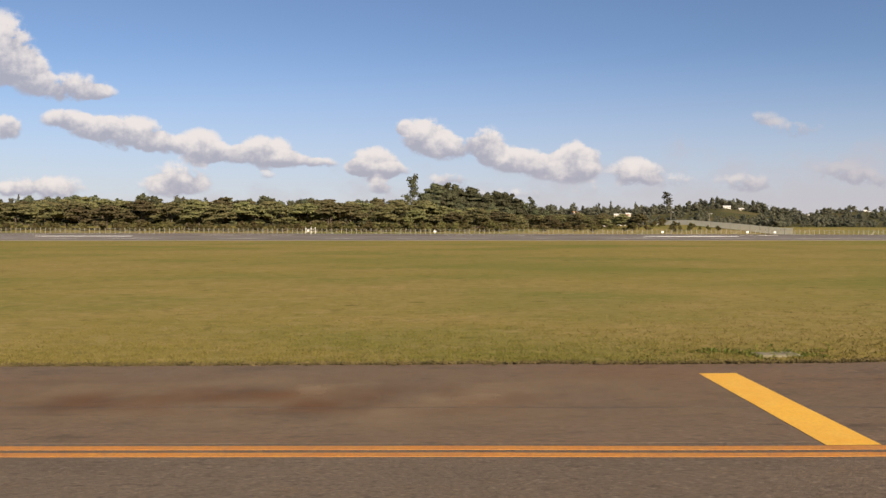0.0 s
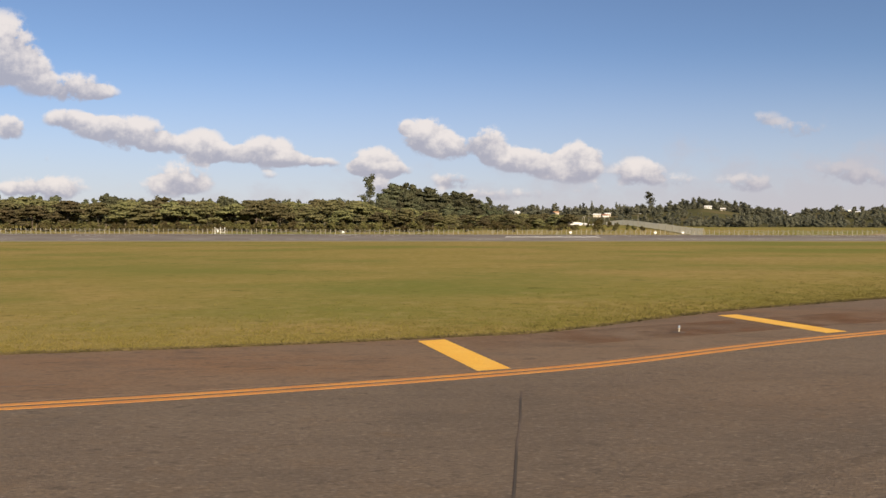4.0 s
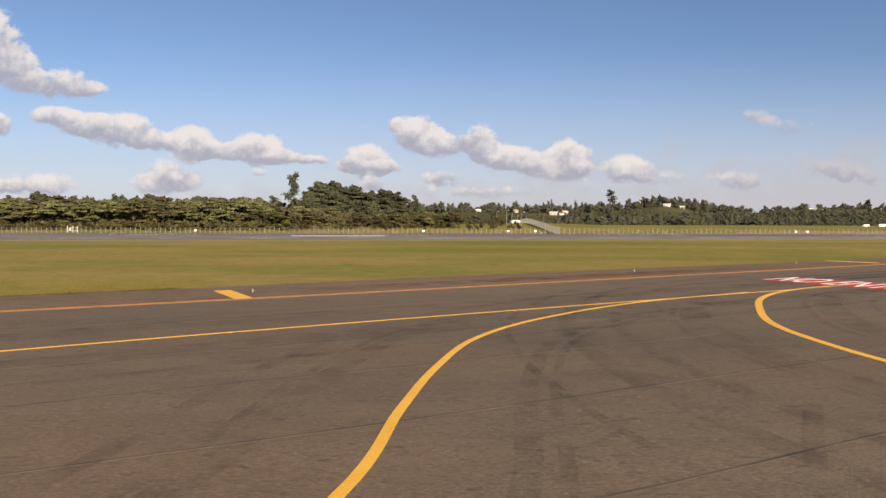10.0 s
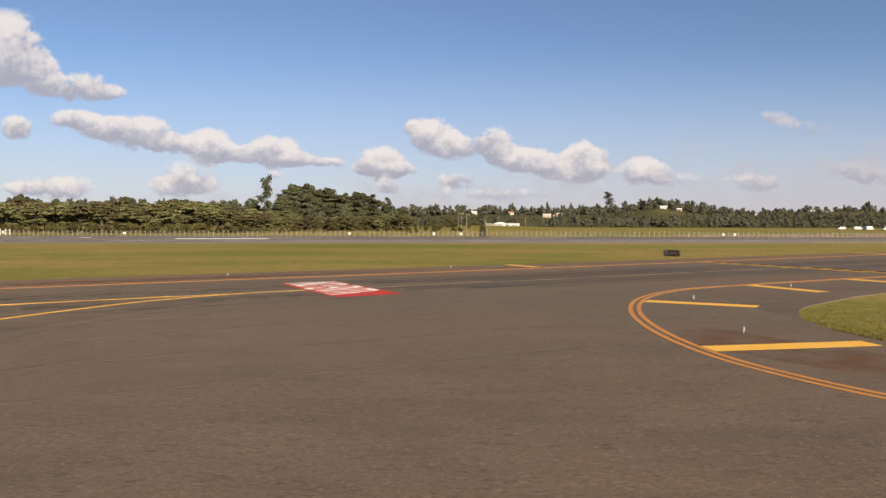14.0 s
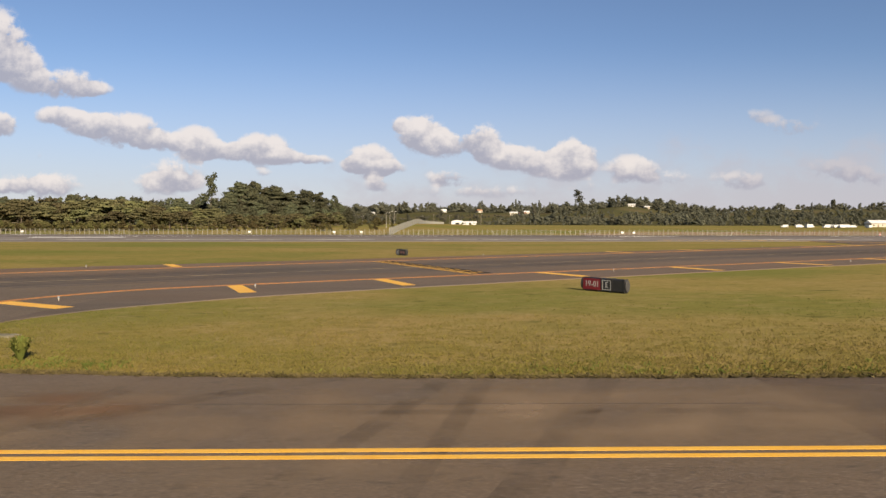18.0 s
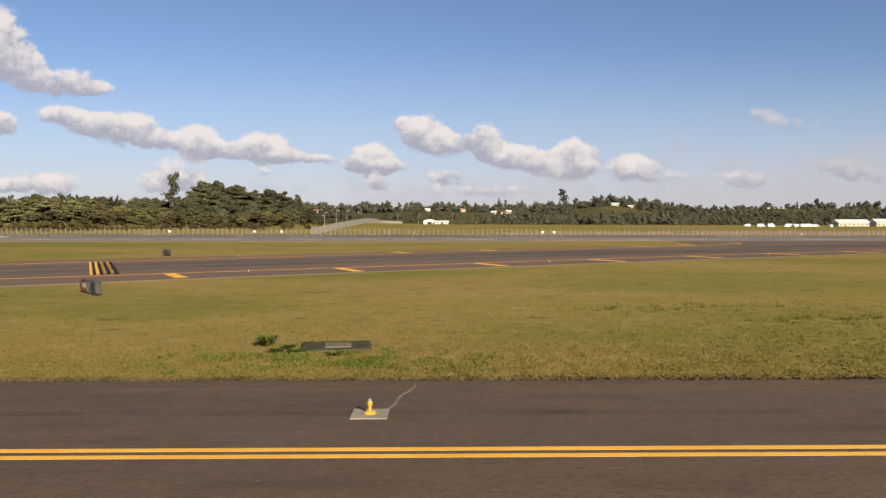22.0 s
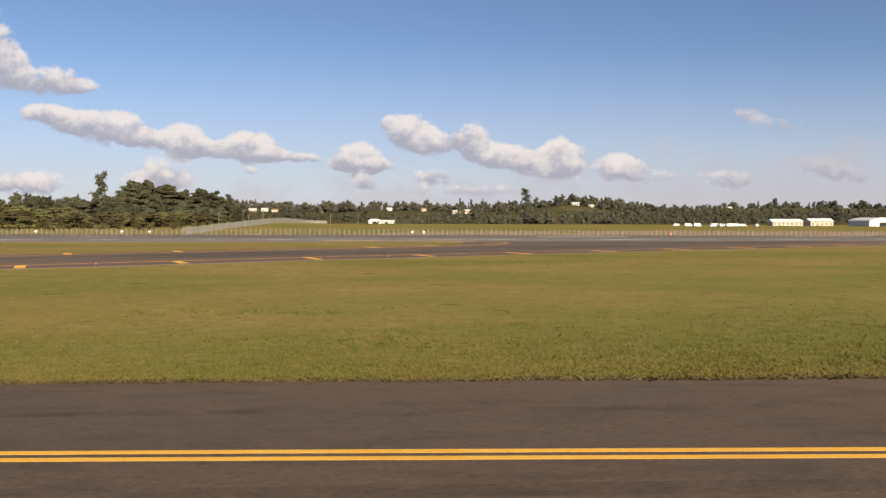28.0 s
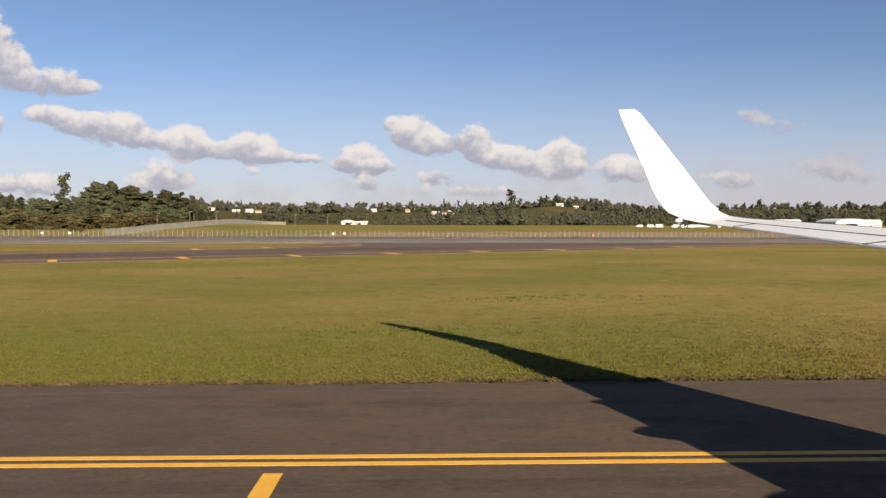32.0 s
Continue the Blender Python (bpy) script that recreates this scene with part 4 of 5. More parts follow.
def airfield_sign(x, y, turn_deg, panels, tall, label, cap_label, cap_mat):
    """A low box sign with rounded ends on short legs; panels: width, material, text, text height, framed."""
    root = empty("taxiway_sign", pose(x, y, ground_z(x, y), 0, 0, turn_deg), label, "sign")
    total = sum(p[0] for p in panels)
    z0, z1, deep = -0.02, tall - 0.02, 0.15
    bm = bmesh.new()
    box(bm, (-total / 2 - 0.10, -deep, z0), (total / 2 + 0.10, deep, z1), 0.12)
    part("housing", bm, SIGN_BLACK, root)
    x0 = -total / 2
    for wide, mat, text, size, framed in panels:
        bm = bmesh.new()
        box(bm, (x0 + 0.02, -deep - 0.012, z0 + 0.06), (x0 + wide - 0.02, -deep + 0.01, z1 - 0.06), 0.008)
        face = part("sign_panel", bm, mat, root)
        if framed:
            for lo, hi in (((x0 + 0.06, z0 + 0.10), (x0 + wide - 0.06, z0 + 0.14)), ((x0 + 0.06, z1 - 0.14), (x0 + wide - 0.06, z1 - 0.10)), ((x0 + 0.06, z0 + 0.14), (x0 + 0.10, z1 - 0.14)), ((x0 + wide - 0.10, z0 + 0.14), (x0 + wide - 0.06, z1 - 0.14))):
                bm = bmesh.new()
                box(bm, (lo[0], -deep - 0.018, lo[1]), (hi[0], -deep - 0.008, hi[1]))
                part("border_strip", bm, SIGN_WHITE, face)
        if text == "bar":
            bm = bmesh.new()
            box(bm, (x0 + 0.14, -deep - 0.018, (z0 + z1) / 2 - size / 2), (x0 + wide - 0.14, -deep - 0.008, (z0 + z1) / 2 + size / 2))
            part("lettering", bm, DULL_TEXT, face)
        elif text:
            lettering(text, size, SIGN_WHITE, Matrix.Translation((x0 + wide / 2, -deep - 0.017, (z0 + z1) / 2)) @ Euler((radians(90), 0, 0)).to_matrix().to_4x4() @ Matrix.Diagonal((0.92, 1, 1, 1)), "lettering", face)
        x0 += wide
        bm = bmesh.new()
        box(bm, (x0 - 0.02, -deep - 0.03, z0), (x0 + 0.02, deep + 0.03, z1 + 0.015), 0.01)
        part("joint_strip", bm, SIGN_BLACK, root)
    for k in (-1, 1):
        bm = bmesh.new()
        turned(bm, [(0.16, -0.05), (0.175, -0.03), (0.175, 0.03), (0.16, 0.05)], 14, Matrix.Translation((k * (total / 2 + 0.1), 0, (z0 + z1) / 2)) @ Euler((0, radians(90), 0)).to_matrix().to_4x4() @ Matrix.Diagonal((tall / 0.40, 1.05, 1, 1)))
        part("end_cap", bm, cap_mat if k > 0 else SIGN_BLACK, root, cap_label)
    for k in (-0.42, -0.14, 0.14, 0.42):
        bm = bmesh.new()
        turned(bm, [(0.07, -0.06), (0.07, 0.0), (0.035, 0.03), (0.035, 0.2)], 8, Matrix.Translation((k * total, 0, 0)))
        part("leg", bm, GALVANISED, root)
    return root


airfield_sign(152.0, 39.1, -50.5, [(1.30, SIGN_RED, "19-01", 0.46, False), (0.70, SIGN_BLACK, "E", 0.44, True), (0.80, SIGN_BLACK, "", 0, False)], 0.74,
              "low taxiway sign, red and black panels, standing in grass", "rounded grey end cap", CAP_GREY)
airfield_sign(138.4, 87.0, -50.5, [(0.55, SIGN_BLACK, "E", 0.38, True), (1.25, SIGN_BLACK, "bar", 0.30, False)], 0.72, "dark taxiway sign seen across the exit taxiway", "rounded dark end cap", SIGN_BLACK)


# ---- lights ----
def edge_light(x, y):
    root = empty("taxiway_edge_light", pose(x, y, ground_z(x, y)), "small pale taxiway edge light on a round base plate", "light", "taxiway edge lights")
    bm = bmesh.new()
    turned(bm, [(0.24, 0.0), (0.24, 0.008), (0.13, 0.014), (0.05, 0.02)], 16)
    part("base_plate", bm, SEAM, root, "dark round base plate")
    bm = bmesh.new()
    turned(bm, [(0.022, 0.015), (0.02, 0.10), (0.045, 0.11), (0.048, 0.15)], 12)
    part("stem", bm, LAMP_BODY, root)
    bm = bmesh.new()
    turned(bm, [(0.044, 0.15), (0.046, 0.19), (0.034, 0.225), (0.01, 0.24)], 12)
    part("lens", bm, LAMP_GLASS, root, "pale bluish glass lens")


for x, y in ((9.75, 14.5), (40.7, 24.7), (70.9, 38.9), (95.3, 53.6), (122.0, 23.9), (124.0, 35.2), (132.0, 42.2), (156.4, 55.6), (181.5, 67.6), (208.0, 80.8), (236.5, 95.0), (112.0, 63.2), (148.0, 83.5), (192.0, 110.4)):
    edge_light(x, y)


SEAM_PALE = material("faded_trench_fill", (0.160, 0.128, 0.100), 0.9, vary=[((0.072, 0.058, 0.048), 1.3, 0.9)])


def pad_lamp(x, y, trench):
    """A yellow edge lamp on its square concrete pad."""
    pad = new("concrete_pad")
    tagged(pad, "square pale concrete pad set into the asphalt", "pad", "lamp pads", "structure")
    pad.location = (x, y, ground_z(x, y))
    bm = bmesh.new()
    box(bm, (-0.36, -0.36, -0.1), (0.36, 0.36, 0.03), 0.012)
    part("pad_slab", bm, CONCRETE, pad)
    ribbon("filled_trench", [np.array((x + 0.30, y + 0.36)) + (np.array(trench) - np.array((x + 0.3, y + 0.36))) * k / 6 + np.array((0.05 * math.sin(k * 1.7), 0)) for k in range(7)], 0.07, SEAM_PALE, 0.007, None)
    root = empty("yellow_edge_lamp", pose(x, y, ground_z(x, y) + 0.03), "yellow cast taxiway lamp on a square concrete pad", "light", "yellow lamps")
    bm = bmesh.new()
    turned(bm, [(0.155, 0.0), (0.155, 0.022), (0.125, 0.035), (0.11, 0.06), (0.05, 0.075)], 20)
    part("flange", bm, LAMP_YELLOW, root)
    bm = bmesh.new()
    turned(bm, [(0.042, 0.07), (0.036, 0.19), (0.058, 0.21), (0.064, 0.30), (0.05, 0.325)], 16)
    part("stem", bm, LAMP_YELLOW, root)
    bm = bmesh.new()
    turned(bm, [(0.044, 0.32), (0.042, 0.37), (0.012, 0.395)], 14)
    part("lens", bm, LAMP_GLASS, root, "small bluish glass lens")
    for k in range(4):
        bm = bmesh.new()
        turned(bm, [(0.014, 0.02), (0.014, 0.05)], 6, Matrix.Translation((0.135 * math.cos(k * 1.57 + 0.6), 0.135 * math.sin(k * 1.57 + 0.6), 0)))
        part("bolt", bm, GALVANISED, root)
    root.scale = (0.85, 0.85, 0.74)


pad_lamp(169.9, 12.85, (170.75, 15.7))
pad_lamp(222.65, 12.3, (223.5, 15.1))
for ob in [o for o in scene.objects if o.name.startswith("filled_trench")]:
    tagged(ob, "narrow pale filled cable trench across the asphalt", "trench", kind="structure")

BLACK_SLAB = material("mossy_old_concrete", (0.060, 0.055, 0.036), 0.95, spec=0.1, vary=[((0.022, 0.026, 0.010), 2.2, 0.8), ((0.075, 0.062, 0.038), 4.0, 0.5)], bump=0.4, bump_scale=14)
RUSTY = material("pale_stained_cover", (0.175, 0.150, 0.115), 0.9, spec=0.1, vary=[((0.085, 0.072, 0.048), 3.0, 0.7)])
slab = empty("drain_cover", pose(168.1, 21.0, ground_z(168.1, 21.0), 0, 0, 8), "weathered concrete chamber cover sunk in weedy grass", "manhole")
bm = bmesh.new()
box(bm, (-1.05, -0.75, -0.1), (1.05, 0.75, 0.035), 0.015)
part("surround", bm, BLACK_SLAB, slab)
bm = bmesh.new()
box(bm, (-0.35, -0.45, 0.03), (0.45, 0.35, 0.06), 0.012)
part("lid", bm, RUSTY, slab, "pale stained concrete lid")
OLD_SLAB = material("grimy_concrete", (0.176, 0.152, 0.100), 0.95, vary=[((0.088, 0.080, 0.040), 2.5, 0.8)], bump=0.4, bump_scale=16)
for x, y, w in ((127.9, 23.9, 0.42), (9.4, 20.65, 0.55)):
    bm = bmesh.new()
    box(bm, (-w, -0.24, -0.1), (w, 0.24, 0.02), 0.01)
    box(bm, (-w - 0.06, -0.30, -0.1), (w + 0.06, 0.30, 0.0), 0.01)
    tagged(part("inspection_slab", bm, OLD_SLAB), "small concrete slab lying flush in the grass", "slab").matrix_world = pose(x, y, ground_z(x, y), 0, 0, random.uniform(-8, 8))


# ---- grass that stands above the sheet ----
rng = np.random.default_rng(7)


def tufts(name, xy, low, high, mat, label, spreadout=0.07, blades=4, lean=0.9, thick=1.0):
    """Short tufts of blades, each a bent narrow triangle pair."""
    n = len(xy)
    base = np.repeat(xy, blades, axis=0) + rng.normal(0, spreadout, (n * blades, 2))
    z = np.array([ground_z(x, y) for x, y in xy]).repeat(blades) - 0.05
    tall = rng.uniform(low, high, n * blades)
    ang = rng.uniform(0, 2 * np.pi, n * blades)
    wide = rng.uniform(0.004, 0.010, n * blades) * (1 + high * 2) * thick
    dx, dy = np.cos(ang) * wide, np.sin(ang) * wide
    lx, ly = rng.normal(0, lean, n * blades) * tall, rng.normal(0, lean, n * blades) * tall
    v = np.zeros((n * blades, 4, 3))
    v[:, 0] = np.c_[base[:, 0] - dx, base[:, 1] - dy, z]
    v[:, 1] = np.c_[base[:, 0] + dx, base[:, 1] + dy, z]
    v[:, 2] = np.c_[base[:, 0] + lx * 0.45 + dx * 0.6, base[:, 1] + ly * 0.45 + dy * 0.6, z + tall * 0.65 + 0.03]
    v[:, 3] = np.c_[base[:, 0] + lx, base[:, 1] + ly, z + tall + 0.03]
    k = np.arange(n * blades) * 4
    me = bpy.data.meshes.new(name)
    me.from_pydata(v.reshape(-1, 3).tolist(), [], np.concatenate([np.c_[k, k + 1, k + 2], np.c_[k, k + 2, k + 3]]).tolist())
    return tagged(part_mesh(name, me, mat), label, "grass", kind="stuff")


def low_grass_edge(x):
    if x <= 4:
        return at_x(LOW_EDGE, x)
    if x <= ISLAND_TIP:
        return at_x(FAR_EDGE, x)
    return at_x(isl_low, x)


def scatter(count, x0, x1, reach):
    """Places that thin out away from the pavement's edge."""
    xs = rng.uniform(x0, x1, count)
    return np.array([(x, low_grass_edge(x) + wavy(x, 1 if x < ISLAND_TIP else 2) + 0.02 + reach * (rng.exponential() % 4.0) * rng.uniform(0.5, 1.3)) for x in xs])


def on_island(p):
    return p[0] > ISLAND_TIP and at_x(isl_low, p[0]) + 0.1 < p[1] < at_x(isl_top, p[0]) - 0.1


field = scatter(15000, -14, 66, 4.0)
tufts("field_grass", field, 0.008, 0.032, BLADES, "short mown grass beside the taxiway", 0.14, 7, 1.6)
isl = np.array([p for p in scatter(52000, ISLAND_TIP, 266, 5.5) if on_island(p)])
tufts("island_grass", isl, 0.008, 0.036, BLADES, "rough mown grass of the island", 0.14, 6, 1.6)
edge = np.concatenate([scatter(7000, -14, 66, 0.08), scatter(12000, ISLAND_TIP, 266, 0.10)])
tufts("cut_grass_fringe", edge, 0.03, 0.10, STRAW, "dry cut grass lying along the pavement edge", 0.05, 4, 1.2, 2.2)
lush_spots = [(150, 17.3, 4.0, 0.7), (132, 18.6, 1.6, 0.7), (196, 17.0, 3, 0.7), (211, 22, 2.5, 1.2), (222.5, 68.5, 9, 1.6), (182, 31, 3, 1.0), (8.8, 21.0, 1.2, 0.4), (205, 30, 3, .8), (240, 24, 3, .8), (187, 27, 2.5, .8), (247, 36, 3, 1)]
lush = np.concatenate([np.c_[rng.normal(x, sx, 420), rng.normal(y, sy, 420)] for x, y, sx, sy in lush_spots])
lush = np.concatenate([lush[::2], np.c_[rng.normal(166.2, 1.7, 900), rng.normal(19.0, 0.9, 900)], np.c_[rng.normal(169.8, 1.5, 650), rng.normal(18.6, 0.8, 650)]])
lush = lush[[noise.noise(Vector((p[0] * 0.9, p[1] * 0.9, 4))) > -0.12 for p in lush]]
lush = np.array([p for p in lush if (p[0] < ISLAND_TIP and p[1] > low_grass_edge(p[0]) + 0.1) or on_island(p)])
tufts("weed_patches", lush, 0.03, 0.09, WEED, "greener weed patches in the grass", 0.08, 4, 0.9, 2.2)


def clump_plant(x, y, tall, wide, leaves, label):
    """A bushy weed: many arching strap leaves from one root."""
    verts, faces = [], []
    for k in range(leaves):
        a, out, up = random.uniform(0, 6.28), random.uniform(0.2, 1.0) * wide, random.uniform(0.55, 1.0) * tall
        d, s = Vector((math.cos(a), math.sin(a), 0)), Vector((-math.sin(a), math.cos(a), 0)) * random.uniform(0.02, 0.045)
        i = len(verts)
        for f, g, w in ((0.05, 0.0, 1), (0.45, 0.62, 1.3), (0.8, 0.95, 0.9), (1.05, 0.86, 0.1)):
            c = d * out * f + Vector((0, 0, up * g))
            verts += [tuple(c - s * w), tuple(c + s * w)]
        faces += [(i + 2 * j, i + 2 * j + 1, i + 2 * j + 3, i + 2 * j + 2) for j in range(3)]
    ob = part_mesh("weed_plant", from_arrays("weed_plant", verts, faces), WEED)
    ob.matrix_world = pose(x, y, ground_z(x, y) - 0.05)
    return tagged(ob, label, "plant")


clump_plant(131.15, 19.25, 0.74, 0.42, 105, "tall leafy green weed growing in the grass island")
clump_plant(165.9, 21.3, 0.38, 0.45, 120, "low bushy weed beside the chamber cover")
for x, y, tall, wide in ((167.0, 20.1, 0.22, 0.4), (168.2, 19.7, 0.18, 0.42), (166.7, 20.7, 0.28, 0.42), (166.4, 20.2, 0.24, 0.4)):
    clump_plant(x, y, tall * 0.7, wide * 0.8, 60, "small leafy weed round the chamber cover")


# ---- trees ----
def leaf_cards(centres, radii, count, size, flat=0.0, seed=0, gap=0.0):
    """Leaf sprays over the outside of many uneven clumps."""
    r = np.random.default_rng(seed)
    pick = r.integers(0, len(centres), count)
    d = r.normal(size=(count, 3))
    d /= np.linalg.norm(d, axis=1)[:, None]
    d[:, 2] = np.where(r.random(count) < 0.6, np.abs(d[:, 2]), d[:, 2])
    c = np.array(centres)[pick] + d * np.array(radii)[pick] * r.uniform(0.55, 1.08, (count, 1))
    n = d + r.normal(0, 0.7, (count, 3))
    n[:, 2] += flat
    n /= np.linalg.norm(n, axis=1)[:, None]
    a = np.cross(n, r.normal(size=(count, 3)))
    a /= np.linalg.norm(a, axis=1)[:, None]
    b = np.cross(n, a)
    s = size * r.uniform(0.5, 1.25, (count, 1))
    v = np.stack([c - a * s * 0.5 - b * s * 0.2, c + a * s * 0.15 - b * s * 0.5, c + a * s * 0.6 + b * s * 0.15, c - a * s * 0.1 + b * s * 0.5], 1)
    k = np.arange(count) * 4
    return v.reshape(-1, 3).tolist(), np.c_[k, k + 1, k + 2, k + 3].tolist()


def cores(centres, radii, seed=0, size=0.8):
    """The dense inside of each clump: a small lumpy body under its leaf sprays."""
    r = np.random.default_rng(seed + 5)
    V, F = [], []
    for c, h in zip(centres, radii):
        n = len(V)
        for i in range(4):
            a = math.pi * (i + 0.5) / 4
            for k in range(7):
                b = 2 * math.pi * (k + 0.5 * (i % 2)) / 7
                g = size * r.uniform(0.8, 1.12)
                V.append((c[0] + h[0] * g * math.sin(a) * math.cos(b), c[1] + h[1] * g * math.sin(a) * math.sin(b), c[2] + h[2] * g * math.cos(a)))
        for i in range(3):
            for k in range(7):
                F.append((n + i * 7 + k, n + (i + 1) * 7 + k, n + (i + 1) * 7 + (k + 1) % 7, n + i * 7 + (k + 1) % 7))
        F += [tuple(n + k for k in range(7)), tuple(n + 21 + k for k in reversed(range(7)))]
    return V, F


def crown_of(centres, radii, count, size, flat, seed, inner=0.8):
    v, f = leaf_cards(centres, radii, count, size, flat, seed)
    V, F = cores(centres, radii, seed, inner)
    n = len(v)
    return v + V, f + [tuple(i + n for i in q) for q in F]


def limb(bm, a, b, ra, rb, sides=6):
    a, b = Vector(a), Vector(b)
    z = (b - a).normalized()
    x = z.orthogonal().normalized()
    y = z.cross(x)
    rings = [[bm.verts.new(p + (x * math.cos(2 * math.pi * k / sides) + y * math.sin(2 * math.pi * k / sides)) * r) for k in range(sides)] for p, r in ((a, ra), ((a + b) / 2 + x * ra * 0.3, (ra + rb) / 2), (b, rb))]
    for p, q in zip(rings, rings[1:]):
        for k in range(sides):
            bm.faces.new((p[k], p[(k + 1) % sides], q[(k + 1) % sides], q[k]))


def tree(name, label, trunk_mat, leaf_mat, tall, clumps, count, size, flat=0.0, trunk=0.3, bare=0.35, group="", seed=0, inner=0.8):
    """A tapered trunk with limbs to each clump of the crown. clumps: centre x, y, z and half sizes, as shares of the height."""
    root = empty(name, pose(0, 0, -500), label, "tree", group)
    centres = [(c[0] * tall, c[1] * tall, c[2] * tall) for c in clumps]
    radii = [(c[3] * tall, c[3] * tall * 0.95, c[4] * tall) for c in clumps]
    bm = bmesh.new()
    top = max(c[2] for c in centres) * 0.92
    limb(bm, (0, 0, -0.4), (0.01 * tall, 0.0, bare * tall), trunk, trunk * 0.7, 8)
    limb(bm, (0.01 * tall, 0, bare * tall), (0, 0.01 * tall, top), trunk * 0.7, trunk * 0.2, 8)
    for c in centres[::2]:
        limb(bm, (0.005 * tall, 0.0, max(bare * tall * 0.9, c[2] * 0.62)), (c[0] * 0.85, c[1] * 0.85, c[2]), trunk * 0.36, trunk * 0.1)
    part("trunk", bm, trunk_mat, root)
    me = from_arrays("crown", *crown_of(centres, radii, count, size, flat, seed, inner))
    part_mesh("crown", me, leaf_mat, root)
    return root


def layered(n, seed, width, low, high, thick):
    """Flat layers of a spreading umbrella crown."""
    r = random.Random(seed)
    out = []
    for k in range(n):
        f = (k + 0.5) / n
        rad = width * math.sqrt(f) * r.uniform(0.75, 1.0)
        a = k * 2.4 + r.uniform(-0.4, 0.4)
        out.append((rad * math.cos(a), rad * math.sin(a), high - (high - low) * f * r.uniform(0.55, 1.2), r.uniform(0.20, 0.34) * width / 0.55, thick * r.uniform(0.7, 1.2)))
    return out


def heaped(n, seed, width, low, high, power=0.8):
    """Clumps stacked to a dense, uneven, tapering crown."""
    r = random.Random(seed)
    out = []
    for k in range(n):
        f = (k + 0.5) / n
        w = width * (1 - f * f) ** power + 0.02
        a = r.uniform(0, 6.28)
        out.append((w * 0.62 * math.cos(a) * r.uniform(0.3, 1), w * 0.62 * math.sin(a) * r.uniform(0.3, 1), low + (high - low) * f, w * r.uniform(0.45, 0.75), (high - low) / n * r.uniform(1.3, 2.4)))
    return out


UMBRELLA = [tree("umbrella_tree", "broad flat-topped tree with layered olive-green crown", BARK, UMBRELLA_LEAF, 12.5, layered(17, s, 0.55, 0.34, 0.95, 0.062), 1500, 0.85, 1.0, 0.26, 0.3, "umbrella trees behind the fence", s) for s in (1, 2, 3, 4)]
SPIRE = [tree("conifer_tree", "tall dark-green tree with a dense rounded crown", BARK, PINE_LEAF, 25, heaped(26, s, w, 0.10, 0.93, p), 3200, 1.0, 0.3, 0.4, 0.2, "conifer grove", 20 + s) for s, w, p in ((1, 0.38, 0.36), (2, 0.33, 0.42), (3, 0.42, 0.30))]
GUM = [tree("gum_tree", "tall slender gum tree with separate airy clumps", PALE_BARK, GUM_LEAF, 24, heaped(11, s, w, 0.40, 0.97, 0.30), 900, 0.8, 0.1, 0.28, 0.5, "gum trees", 40 + s, 0.42) for s, w in ((1, 0.17), (2, 0.27), (3, 0.14))]
ROUND = [tree("broadleaf_tree", "rounded green broadleaf tree", BARK, GUM_LEAF, 11, heaped(16, s, 0.40, 0.22, 0.93, 0.4), 1000, 0.8, 0.3, 0.24, 0.25, "broadleaf trees", 60 + s) for s in (1, 2, 3)]
BUSH = [tree("scrub_bush", "low olive-brown scrub bush", BARK, BUSH_LEAF, 4.5, heaped(9, s, 0.62, 0.12, 0.85, 0.45), 420, 0.55, 0.4, 0.09, 0.1, "scrub behind the fence", 80 + s, 0.7) for s in (1, 2, 3)]


def plant(kinds, x, y, grow, sink=0.0):
    src = random.choice(kinds)
    s = grow * random.uniform(0.92, 1.08)
    t = copy_thing(src, pose(x, y, ground_z(x, y) - sink, random.uniform(-2, 2), random.uniform(-2, 2), random.uniform(0, 360)) @ Matrix.Diagonal((s * random.uniform(0.9, 1.12), s * random.uniform(0.9, 1.12), s, 1)))
    return t


random.seed(11)
for row, y in enumerate((316, 330, 346, 364, 384)):
    x = -400 + row * 3
    while x < 28:
        top = 0.90 + 0.06 * row + 0.26 * noise.noise(Vector((x * 0.03, row * 0.9, 0))) + random.uniform(-0.08, 0.08)
        if x > -8:
            top *= 0.72
        plant(UMBRELLA, x, y + random.uniform(-5, 5), top)
        x += random.uniform(7.5, 14.5)
for k in range(84):                                                    # lower crowns and scrub in front of the grove
    plant(UMBRELLA, random.uniform(8, 96), random.uniform(326, 430), random.uniform(0.36, 0.62))
for k in range(230):
    x = random.uniform(-330, 118)
    plant(BUSH, x, random.uniform(298, 314) if x < 30 else random.uniform(305, 420), random.uniform(0.5, 1.05))
for k in range(40):
    plant(BUSH, random.uniform(40, 122), random.uniform(300, 400), random.uniform(0.3, 0.7))
GROVE = [(-6, 548, 1.36), (2, 552, 1.42), (8, 545, 1.28), (14, 556, 1.14), (20, 548, 1.18), (27, 558, 1.1), (33, 549, 1.05), (39, 560, 1.12), (45, 551, 1.0), (51, 562, 1.05), (56, 553, 0.94), (62, 564, 0.84), (68, 556, 0.72), (74, 560, 0.6),
         (-38, 556, 0.76), (-32, 549, 0.7), (-44, 560, 0.66), (-27, 554, 0.74), (-14, 556, 1.0), (-10, 530, 0.8), (0, 528, 0.85), (12, 530, 0.75), (24, 532, 0.7), (36, 534, 0.66), (48, 535, 0.6), (-20, 528, 0.6)]
for x, y, s in GROVE:
    plant(SPIRE, x, y, s)
plant([GUM[0]], -22.5, 533, 1.47)
